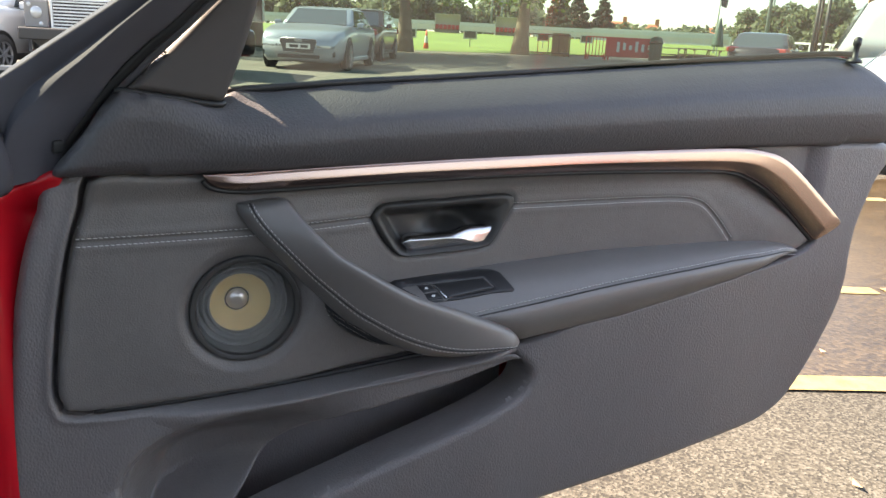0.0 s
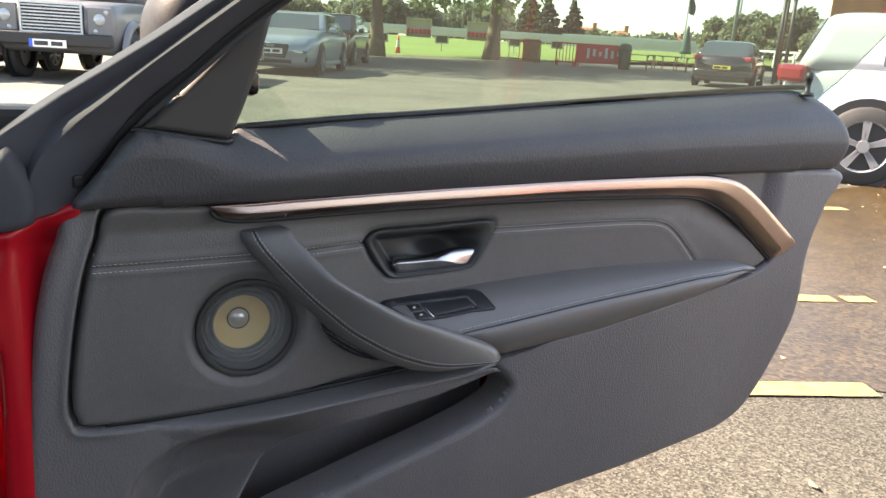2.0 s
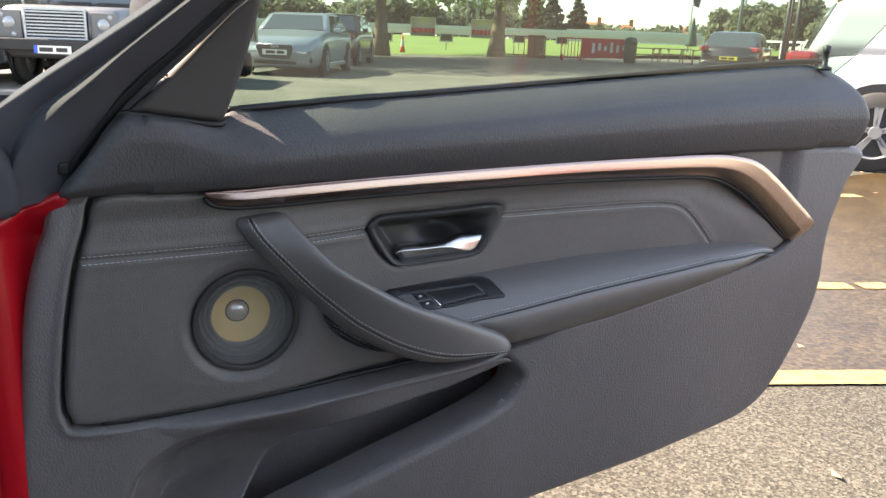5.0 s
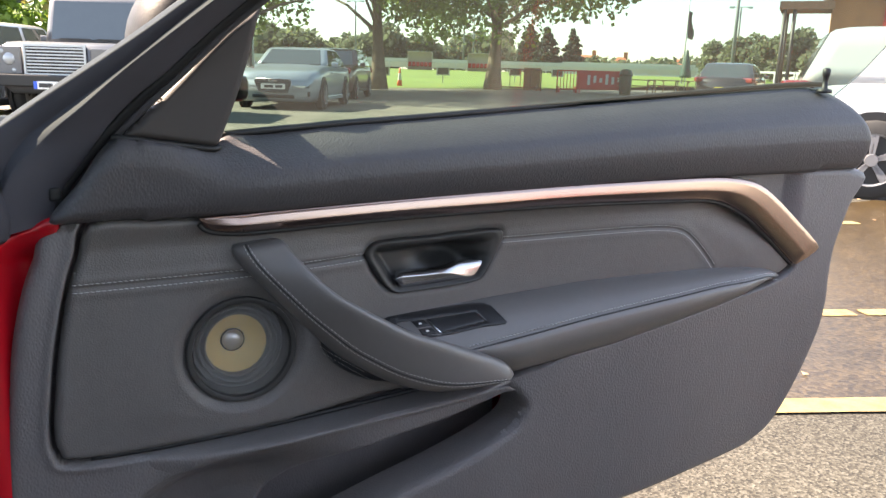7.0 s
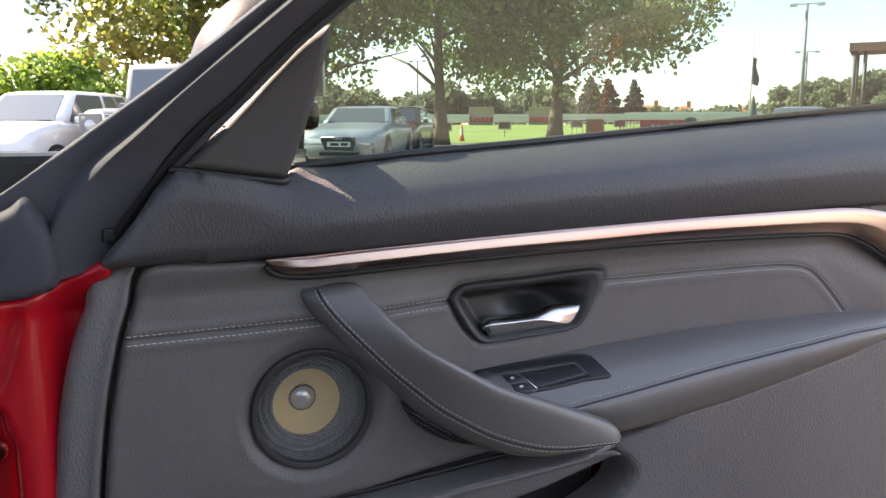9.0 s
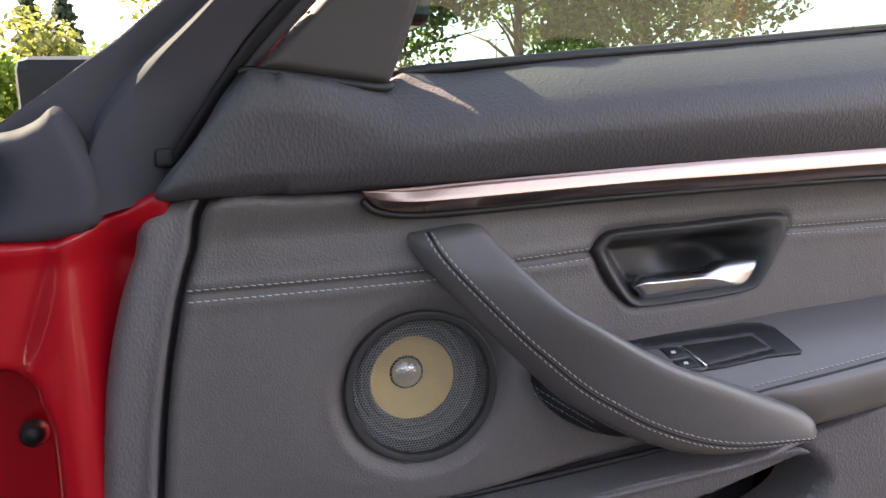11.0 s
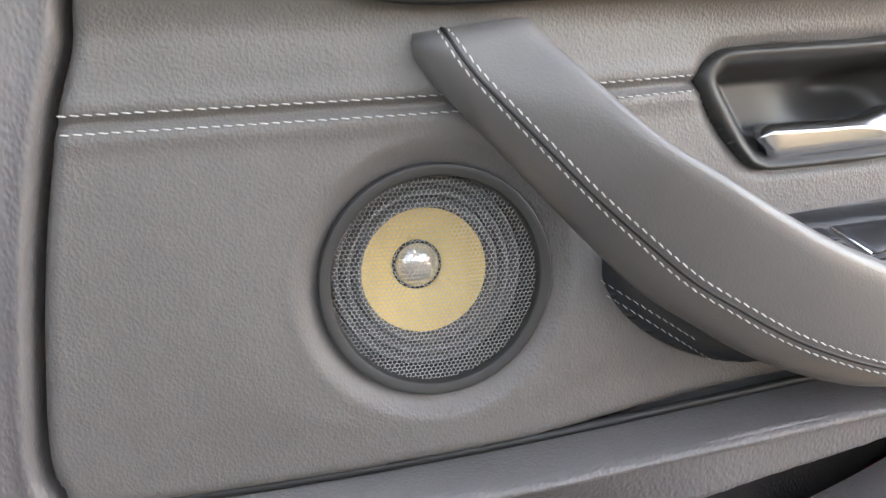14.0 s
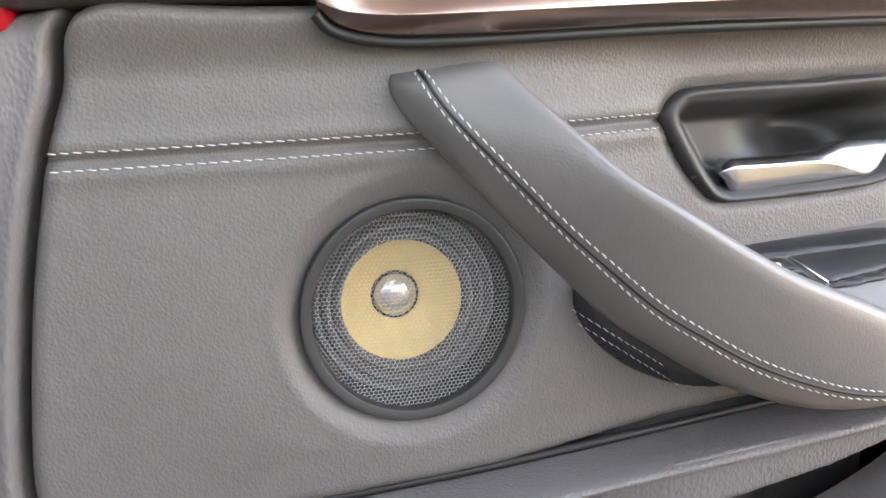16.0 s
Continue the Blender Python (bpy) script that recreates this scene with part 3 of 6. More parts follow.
GRAB_V = [0, 0.012, 0.04, 0.09, 0.18, 0.27, 0.36, 0.46, 0.56, 0.62, 0.68, 0.72, 0.75, 0.785, 0.82, 0.86, 0.90, 0.95, 0.985, 1]
GA, GB = resample(spline(GRAB_UP, 12), GRAB_N), resample(spline(GRAB_LO, 12), GRAB_N)
rows = []
for i in range(GRAB_N):
    s = i / (GRAB_N - 1)
    t, q = grab_t(s), 0.93 + 0.07 * math.sqrt(min(1, s / 0.02))
    loop = [(v, t * grab_front(v)) for v in GRAB_V] + [(v, -0.9 * t * math.sqrt(max(0, 1 - (2 * v - 1) ** 2)) ** 0.7) for v in (0.95, 0.8, 0.6, 0.4, 0.2, 0.05)]
    rows.append([GA[i] * (1 - u) + GB[i] * u + np.array((0, h, 0)) for u, h in ((0.5 + (v - 0.5) * q, h) for v, h in loop)])
grab = loft("grab_handle", [[(p[0], FACE - p[1], p[2]) for p in r] for r in rows], M_SMOOTH, door, "black leather grab handle with double stitching", closed=True)


def on_grab(v, s0, s1, lift=0.0):
    """A line on the front of the grab handle at a share v from its upper to its lower edge."""
    out = []
    for i in range(int(s0 * (GRAB_N - 1)), int(s1 * (GRAB_N - 1)) + 1):
        p = GA[i] * (1 - v) + GB[i] * v
        out.append((p[0], FACE - p[1] - grab_t(i / (GRAB_N - 1)) * grab_front(v) - lift, p[2]))
    return out


stitches("stitching", on_grab(0.684, 0.0, 0.985), grab)
stitches("stitching", on_grab(0.778, 0.0, 0.985), grab)
tube("seam", on_grab(0.731, 0.0, 0.985, -0.0004), 0.0011, M_BLACK, grab)

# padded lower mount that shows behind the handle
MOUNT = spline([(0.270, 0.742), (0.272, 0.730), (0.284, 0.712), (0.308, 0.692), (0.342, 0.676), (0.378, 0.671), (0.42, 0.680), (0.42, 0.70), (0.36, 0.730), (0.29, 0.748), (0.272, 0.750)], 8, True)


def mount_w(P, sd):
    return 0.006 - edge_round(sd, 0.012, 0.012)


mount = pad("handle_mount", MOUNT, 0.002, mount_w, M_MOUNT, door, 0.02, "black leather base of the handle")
for z0, x0, n in ((0.7335, 0.2690, 0.095), (0.7245, 0.2725, 0.120)):
    q = np.stack([x0 + 0.60 * np.linspace(0, n, 18), z0 - 0.42 * np.linspace(0, n, 18)], 1)
    stitches("stitching", np.stack([q[:, 0], FACE - mount_w(q, sdf(q, MOUNT)[0]) - 0.0002, q[:, 1]], 1), mount, r=0.00030)

# ---- armrest ----
ARM_X = np.linspace(0.345, 1.049, 90)


ARM_T = np.linspace(0, 1, 10)


def arm_profile(x):
    zA, zS, zB, wA, wS = arm_lines(x)
    row = [(x, FACE - wA + 0.012, zA + 0.001)]
    for t in ARM_T:
        bow = 0.004 * math.sin(math.pi * t)
        row.append((x, FACE - (wA + (wS - wA) * t + bow), zA + (zS - zA) * t ** 1.25 + bow * 0.6))
    for t in np.linspace(0.06, 1, 10):
        bow = 0.010 * math.sin(math.pi * min(1, t * 0.9 + 0.1)) * min(1, (zS - zB) / 0.03)
        row.append((x, FACE - (wS * (1 - t) + (wS - 0.012) * t + bow), zS + (zB - zS) * t))
    row.append((x, FACE - wS + 0.035, zB - 0.001))
    return row


arm = loft("armrest", [arm_profile(x) for x in ARM_X], M_SMOOTH, door, "padded black leather armrest")
for du, dw in ((0.0045, 0.0), (-0.0045, 0.0)):
    line = []
    for x in np.linspace(0.45, 1.045, 80):
        zA, zS, zB, wA, wS = arm_lines(x)
        line.append((x, FACE - wS - 0.0012 + max(0, du) * 0.9, zS + du))
    stitches("stitching", line, arm, up=(0, -0.8, 0.6))
tube("seam", [(x, FACE - arm_lines(x)[4] - 0.0004, arm_lines(x)[1]) for x in np.linspace(0.44, 1.05, 60)], 0.0012, M_BLACK, arm)




def on_arm(P, lift):
    """Relief of a flat fitting that lies on the armrest's top."""
    zA, zS, zB, wA, wS = arm_lines(P[:, 0])
    t = np.clip((zA - P[:, 1]) / (zA - zS), 0, 1) ** 0.8
    return wA + (wS - wA) * t + 0.004 * np.sin(math.pi * t) + lift


# ---- window switch panel on the armrest ----
def straight(pts, n=10):
    """A closed outline with straight sides."""
    p = np.array(pts, float)
    return np.concatenate([p[i] + (p[(i + 1) % len(p)] - p[i]) * np.linspace(0, 1, n, endpoint=False)[:, None] for i in range(len(p))])


PLATE = straight([(0.355, 0.7541), (0.3641, 0.7578), (0.4843, 0.7645), (0.4995, 0.7644), (0.5077, 0.762), (0.5165, 0.7463), (0.5128, 0.7443), (0.4797, 0.7435), (0.4351, 0.7395), (0.3955, 0.7379)])
WELL = straight([(0.3627, 0.7531), (0.4083, 0.7559), (0.483, 0.7585), (0.4915, 0.7484), (0.4178, 0.7397), (0.3942, 0.7395)])
plate = pad("switch_panel", PLATE, 0.0015, lambda P, sd: on_arm(P, 0.0062) + 0.0022 * np.exp(-((P[:, 1] - 0.0555 * P[:, 0] - 0.7376) / 0.0022) ** 2) - edge_round(sd, 0.003, 0.003) - 0.0045 * sstep(-0.0005, 0.0015, sdf(P, WELL)[0]), M_PLASTIC, door, 0.01, "black window switch panel")
LIDP = straight([(0.4096, 0.7545), (0.4803, 0.7578), (0.4885, 0.749), (0.4221, 0.7418)])
pad("storage_lid", LIDP, 0.0015, lambda P, sd: on_arm(P, 0.0060) - edge_round(sd, 0.002, 0.002), M_LID, plate, 0.004)
for corners, (cx, cz) in (([(0.3889, 0.7534), (0.4060, 0.7541), (0.4104, 0.7489), (0.3927, 0.7474)], (0.3983, 0.7512)), ([(0.3931, 0.7463), (0.4108, 0.7475), (0.4156, 0.7416), (0.3957, 0.7404)], (0.4032, 0.7445))):
    key = pad("window_switch", straight(corners, 8), 0.0012, lambda P, sd: on_arm(P, 0.0056) - edge_round(sd, 0.0018, 0.002), M_PLASTIC, plate, 0.005)
    ic = straight([(cx - 0.0022, cz - 0.0002), (cx - 0.0012, cz + 0.0012), (cx + 0.0022, cz + 0.0014), (cx + 0.0022, cz)], 4)
    pad("window_symbol", ic, 0.0006, lambda P, sd: on_arm(P, 0.0061), M_ICON, key, 0.0008, "white window symbol")
edge = np.array([(0.4092, 0.7548), (0.4143, 0.7487), (0.4190, 0.7424)])
tube("chrome_edge", np.stack([edge[:, 0], FACE - on_arm(edge, 0.0064), edge[:, 1]], 1), (0.0009, 0.0010, 0.0015), M_CHROME, plate, "thin chrome edge")

# ---- door opener ----
INNER = spline([(0.3409, 0.8415), (0.3441, 0.8485), (0.3499, 0.8518), (0.3787, 0.8533), (0.4317, 0.8541), (0.4761, 0.8562), (0.5106, 0.8569), (0.5196, 0.8519), (0.5165, 0.8382), (0.5099, 0.823), (0.4992, 0.8053), (0.4887, 0.7978), (0.4627, 0.795), (0.3891, 0.7922), (0.373, 0.7946), (0.3646, 0.8019), (0.3509, 0.8235)], 6, True)


def bowl_w(P, sd):
    x, z = P.T
    si = sdf(P, INNER)[0]
    right = sstep(0.465, 0.515, x) * sstep(0.815, 0.835, z)
    hollow = 0.030 * np.exp(-((x - 0.452) / 0.034) ** 2 - ((z - 0.832) / 0.018) ** 2)
    deep = sstep(-0.001, 0.016, si) * (0.027 * (1 - 0.9 * right) + hollow)
    lip = 0.0022 * np.exp(-((si + 0.004) / 0.0032) ** 2) * (1 - 0.6 * right)
    return -0.0100 + lip - deep - edge_round(sd, 0.003, 0.004)


bezel = pad("opener_bezel", RECESS, 0.0016, bowl_w, M_BEZEL, door, 0.010, "black recessed bowl of the door opener")
LEV_T = resample(spline([(0.3726, -0.0150, 0.8150), (0.4111, -0.0150, 0.8147), (0.4434, -0.0150, 0.8157), (0.4556, -0.0150, 0.8180), (0.4678, -0.0155, 0.8213), (0.4888, -0.0160, 0.8214), (0.5103, -0.0170, 0.8209)], 8), 44)
LEV_R = resample(spline([(0.3715, -0.0095, 0.8107), (0.4095, -0.0090, 0.8104), (0.4380, -0.0090, 0.8106), (0.4560, -0.0095, 0.8080), (0.4700, -0.0110, 0.8030), (0.4850, -0.0135, 0.7995), (0.5030, -0.0160, 0.8075)], 8), 44)
LEV_B = resample(spline([(0.3770, -0.0135, 0.7950), (0.3891, -0.0135, 0.7925), (0.4273, -0.0135, 0.7952), (0.4600, -0.0140, 0.7971), (0.4750, -0.0145, 0.7985), (0.4880, -0.0155, 0.7985), (0.5045, -0.0175, 0.8070)], 8), 44)
rows = []
for i in range(44):
    k = min(1.0, (i + 0.25) / 3.0) ** 0.5
    T, R, B = LEV_T[i], LEV_R[i], LEV_B[i]
    c = (T + B) / 2
    face = [T - (0, 0.012, 0), T - (0, 0.002, 0), T, T * 0.5 + R * 0.5 + (0, 0.0006, 0), R * 0.9 + T * 0.1, R, R * 0.9 + B * 0.1, R * 0.5 + B * 0.5 + (0, 0.0008, 0), B, B - (0, 0.003, 0), B - (0, 0.012, 0)]
    rows.append([(p[0], FACE - p[1], p[2]) for p in (c + (q - c) * np.array((1, k, k)) for q in face)])
loft("opener_lever", rows, M_CHROME, bezel, "satin chrome opener lever", closed=True)

# stitched seams of the insert
def seam_line(g, off):
    t = np.gradient(g, axis=0)
    t /= np.linalg.norm(t, axis=1)[:, None]
    q = g + off * np.stack([-t[:, 1], t[:, 0]], 1)
    w = insert_w(q, np.full(len(q), 0.05))
    return np.stack([q[:, 0], FACE - w - 0.0003, q[:, 1]], 1)


for off in (0.0043, -0.0043):
    stitches("stitching", seam_line(resample(GROOVE_L, 70), off), door)
    stitches("stitching", seam_line(resample(GROOVE_R, 90), off * 0.9), door)

# ---- loudspeaker ----
spk = put("loudspeaker", mesh_of("loudspeaker", *(lambda R: (sum(R, []), [[i * 48 + j, i * 48 + (j + 1) % 48, (i + 1) * 48 + (j + 1) % 48, (i + 1) * 48 + j] for i in range(len(R) - 1) for j in range(48)]))(
    disc_rows([(0.0660, -0.012), (0.0660, -0.0018), (0.0658, -0.0011), (0.0654, -0.0007), (0.0651, -0.0006), (0.0630, -0.0008), (0.0602, -0.0012), (0.0599, -0.0013), (0.0595, -0.0018), (0.0593, -0.0024), (0.0588, -0.0065), (0.0586, -0.012), (0.0580, -0.045)], 48)), M_RING), door, "loudspeaker with yellow cone behind a perforated grille",
    m=Matrix.Translation((SPK[0], FACE + 0.0005, SPK[1])) @ Matrix.Diagonal((0.975, 1.0, 0.975, 1.0)))


def turned(name, profile, material, parent, label="", k=48, m=None):
    R = disc_rows(profile, k)
    F = [[i * k + j, i * k + (j + 1) % k, (i + 1) * k + (j + 1) % k, (i + 1) * k + j] for i in range(len(R) - 1) for j in range(k)]
    return put(name, mesh_of(name, sum(R, []), F, material), parent, label, m)


def hex_grille(R, pitch, hole):
    V, F = [], []
    seen = {}

    def vid(x, z, w):
        key = (round(x * 1e6), round(z * 1e6), round(w * 1e6))
        if key not in seen:
            seen[key] = len(V)
            V.append((x, -w, z))
        return seen[key]

    n = int(R / pitch) + 2
    for i in range(-n, n + 1):
        for j in range(-2 * n, 2 * n + 1):
            cx, cz = pitch * (i + 0.5 * (j % 2)), pitch * 0.866 * j
            rr = math.hypot(cx, cz)
            if rr > R:
                continue
            bulge = lambda x, z: 0.004 * (1 - (x * x + z * z) / (R * R))
            oc = [(cx + pitch / math.sqrt(3) * math.cos(math.pi / 6 + a * math.pi / 3), cz + pitch / math.sqrt(3) * math.sin(math.pi / 6 + a * math.pi / 3)) for a in range(6)]
            ic = [(cx + hole * math.cos(math.pi / 6 + a * math.pi / 3), cz + hole * math.sin(math.pi / 6 + a * math.pi / 3)) for a in range(6)]
            o = [vid(x, z, bulge(x, z)) for x, z in oc]
            p = [vid(x, z, bulge(x, z) - 0.0001) for x, z in ic]
            q = [vid(x, z, bulge(x, z) - 0.0005) for x, z in ic]
            for a in range(6):
                b = (a + 1) % 6
                F.append((o[a], o[b], p[b], p[a]))
                F.append((p[a], p[b], q[b], q[a]))
    return V, F


gv, gf = hex_grille(0.0585, 0.00262, 0.00136)
put("grille", mesh_of("grille", gv, gf, M_MESH, False), spk, "perforated dark metal grille", m=Matrix.Translation((0, 0.0070, 0)))
turned("cone", [(0.0372, -0.0270), (0.0366, -0.0282), (0.0345, -0.0300), (0.0322, -0.0330), (0.0240, -0.0385), (0.0160, -0.0430), (0.0130, -0.0440)], M_CONE, spk, "yellow woven cone", 64, Matrix.Translation((-0.0025, 0, 0.0005)))
turned("dome_ring", [(0.0152, -0.0430), (0.0148, -0.0412), (0.0138, -0.0408), (0.0130, -0.0418)], M_BLACK, spk, "black ring round the dome", 48, Matrix.Translation((-0.0038, 0, 0.0005)))
turned("dome", [(0.0138, -0.0430), (0.0136, -0.0420), (0.0132, -0.0410), (0.0124, -0.0398), (0.0106, -0.0382), (0.0076, -0.0366), (0.0038, -0.0357), (0.0002, -0.0355)], M_DOME, spk, "silver dust dome", 48, Matrix.Translation((-0.0038, 0, 0.0005)))
rolls = [(0.0584, -0.0400)]
for r0 in (0.0570, 0.0503, 0.0436):
    rolls += [(r0, -0.0370), (r0 - 0.0009, -0.0262), (r0 - 0.0021, -0.0226), (r0 - 0.0032, -0.0216), (r0 - 0.0043, -0.0228), (r0 - 0.0053, -0.0272), (r0 - 0.0057, -0.0370)]
turned("surround", rolls + [(0.0362, -0.0370)], M_RUBBER, spk, "black rubber surround with ridges", 64, Matrix.Translation((-0.0010, 0, 0)))

# ---- outer shell of the door ----
SHELL = np.concatenate([CARRIER[CARRIER[:, 1] < 0.90], [(1.235, 0.95), (1.225, 1.00), (1.18, 1.045), (1.10, 1.055), (0.80, 1.035), (0.44, 1.000), (0.17, 0.955), (0.05, 0.945), (0.0, 0.92)]])
SHELL = SHELL.mean(0) + (SHELL - SHELL.mean(0)) * 0.992
pad("outer_skin", SHELL, 0.02, lambda P, sd: -0.135 - 0.03 * np.sin(math.pi * np.clip((P[:, 1] - 0.38) / 0.68, 0, 1)) + edge_round(sd, 0.03, 0.03), M_RED, door, -0.10, "red painted outer skin")

# ---- door mirror outside the glass ----
mir = thing("door_mirror", "carbon-look car door mirror housing with mirror glass", "door mirror", kind="")
rows = []
for y, s in ((1.000, 0.10), (1.004, 0.55), (1.02, 0.82), (1.06, 0.98), (1.12, 1.0), (1.18, 0.9), (1.215, 0.62), (1.225, 0.1)):
    rows.append([(0.158 + 0.072 * s * math.copysign(abs(math.cos(a)) ** 0.9, math.cos(a)), y, 1.112 + 0.078 * s * math.copysign(abs(math.sin(a)) ** 0.9, math.sin(a)) + 0.026 * math.cos(a)) for a in np.linspace(0, 2 * math.pi, 32, endpoint=False)])
loft("housing", rows, M_CARBON, mir, "glossy carbon cap", closed=True)
boxes("foot", [((0.170, 0.97, 1.045), (0.05, 0.14, 0.03))], M_GLOSSBLACK, mir, bevel=0.008)
boxes("mirror_glass", [((0.2290, 1.11, 1.122), (0.004, 0.17, 0.11))], M_CHROME, mir, bevel=0.001)
mir.parent = None

# ---- car body at the hinge ----
body = thing("car_body", "red car body with black windscreen pillar trim and dashboard end", "car body")
# hidden black block, added to stop sunlight coming through the hinge gap
boxes("hinge_light_block", [((-0.055, 0.960, 0.965), (0.11, 0.05, 0.09))], M_BLACK, body, bevel=0.01)
# lengthwise lines of the pillar trim: outer edge, crest, foot of the crest, edge at the door seal
PIL_O = [(-0.150, 0.905, 0.935), (-0.0878, 0.905, 0.9773), (-0.0569, 0.905, 0.9996), (-0.0306, 0.905, 1.0188), (-0.0038, 0.888, 1.0384), (0.0224, 0.871, 1.057), (0.048, 0.8543, 1.0757), (0.0779, 0.8348, 1.0977), (0.1214, 0.8066, 1.1322), (0.300, 0.690, 1.275)]
PIL_A = [(-0.078, 0.892, 0.890), (-0.0697, 0.892, 0.9133), (-0.0563, 0.892, 0.9524), (-0.0478, 0.892, 0.9718), (-0.0323, 0.892, 0.9923), (-0.0163, 0.8896, 1.0054), (0.005, 0.8757, 1.022), (0.0566, 0.8422, 1.0632), (0.1343, 0.7917, 1.1322), (0.310, 0.677, 1.280)]
PIL_B = [(-0.066, 0.884, 0.893), (-0.0592, 0.884, 0.9144), (-0.048, 0.884, 0.9479), (-0.0338, 0.884, 0.97), (-0.0178, 0.8826, 0.984), (0.0013, 0.8702, 1.0045), (0.025, 0.8548, 1.0259), (0.0658, 0.8282, 1.0648), (0.1421, 0.7786, 1.1296), (0.318, 0.664, 1.278)]
PIL_C = [(-0.018, 0.886, 0.906), (-0.0148, 0.886, 0.9117), (-0.0061, 0.886, 0.9387), (0.0168, 0.8784, 0.9708), (0.0445, 0.8603, 1.0116), (0.0707, 0.8433, 1.0402), (0.0959, 0.8269, 1.0628), (0.1633, 0.7831, 1.1293), (0.336, 0.671, 1.276)]
PIL_D = [(-0.016, 0.894, 0.906), (-0.0122, 0.894, 0.9121), (0.0018, 0.893, 0.9409), (0.0248, 0.8824, 0.9735), (0.044, 0.8699, 0.9973), (0.0574, 0.8612, 1.012), (0.081, 0.8459, 1.0379), (0.1013, 0.8327, 1.0577), (0.1714, 0.7871, 1.1277), (0.344, 0.675, 1.274)]
PIL_E = [(-0.014, 0.896, 0.905), (-0.0113, 0.896, 0.910), (0.0097, 0.895, 0.9405), (0.0437, 0.8731, 0.9898), (0.057, 0.8644, 1.0025), (0.091, 0.8423, 1.0385), (0.136, 0.8131, 1.0857), (0.1741, 0.7884, 1.1239), (0.348, 0.677, 1.270)]
lines = [resample(spline(q, 10), 60) for q in (PIL_O, PIL_A, PIL_B, PIL_C)]
rows = []
for o, a, b, c in zip(*lines):
    out = np.array((-0.42, -0.80, 0.10))
    b, o = b + out * 0.011, o + out * 0.016 + np.array((0.006, 0.0, 0.0))
    row = [o + np.array((-0.004, 0.050, 0.0)), o + np.array((-0.001, 0.012, 0.0)), o]
    for v in (0.12, 0.3, 0.5, 0.7, 0.85):
        row.append(o * (1 - v) + a * v + out * 0.002 * math.sin(math.pi * v))
    row += [a * 0.94 + o * 0.06, a, a * 0.9 + b * 0.1 + out * 0.0006, a * 0.5 + b * 0.5 + out * 0.0012, a * 0.1 + b * 0.9 + out * 0.0006, b, b * 0.92 + c * 0.08]
    for v in (0.2, 0.4, 0.6, 0.8, 0.94):
        row.append(b * (1 - v) + c * v + out * 0.003 * math.sin(math.pi * v))
    row += [c, c + np.array((0.003, 0.006, -0.002)), c + np.array((0.004, 0.030, -0.003))]
    rows.append(row)
loft("pillar_trim", rows, M_PILLAR, body, "black moulded windscreen pillar trim with a raised crest")
dl, el = resample(spline(PIL_D, 10), 60), resample(spline(PIL_E, 10), 60)
cl = lines[3]
loft("pillar_seal", tube_rows(cl * 0.45 + dl * 0.55 + np.array((0.001, 0.004, -0.001)), 0.0052, 10), M_BLACK, body, "black rubber body seal", closed=True)
loft("pillar_seal", tube_rows(dl * 0.40 + el * 0.60 + np.array((0.001, 0.006, -0.001)), 0.0046, 10), M_SEAL, body, "grey rubber inner seal lip", closed=True)
loft("seal_backing", [[q + np.array((-0.006, 0.012, 0.002)), q + np.array((0.004, 0.034, -0.003)), q + np.array((0.020, 0.060, -0.010))] for q in el[:18]], M_BLACK, body, "black rubber web behind the seal")
boxes("seal_clip", [((-0.0105, 0.886, 0.936), (0.012, 0.012, 0.014), 20)], M_BLACK, body, bevel=0.003)

JAMB = spline([(-0.0125, 0.9118), (-0.0381, 0.9025), (-0.0653, 0.8925), (-0.083, 0.8855), (-0.0962, 0.8836), (-0.1167, 0.8843), (-0.20, 0.886), (-0.30, 0.886), (-0.34, 0.80), (-0.30, 0.755), (-0.150, 0.790), (-0.1141, 0.7850), (-0.106, 0.7620), (-0.1012, 0.7327), (-0.104, 0.60), (-0.11, 0.40), (-0.07, 0.36), (-0.050, 0.5), (-0.030, 0.78), (-0.010, 0.880)], 8, True)


def jamb_w(P, sd):
    x, z = P.T
    fold = sstep(0.92, 0.86, z) * sstep(-0.085, -0.045, x)
    crease = 0.006 * np.exp(-((x + 0.118 - 0.35 * (z - 0.80)) / 0.012) ** 2) * sstep(0.76, 0.82, z)
    return 0.004 - 0.034 * fold - crease + 0.006 * sstep(0.86, 0.885, z) - edge_round(sd, 0.008, 0.008)


pad("door_jamb", JAMB, 0.004, jamb_w, M_RED, body, 0.06, "red painted door jamb")
pad("jamb_well", np.array([(-0.40, 0.36), (-0.10, 0.36), (-0.10, 0.80), (-0.40, 0.80)]), 0.02, lambda P, sd: np.full(len(P), -0.075), M_RED, body, 0.01, "red painted hinge well")
turned("bolt", [(0.011, -0.004), (0.010, 0.004), (0.006, 0.008), (0.0005, 0.009)], M_PLASTIC, body, "steel hinge bolt", 12, Matrix.Translation((-0.125, 0.940, 0.723)))
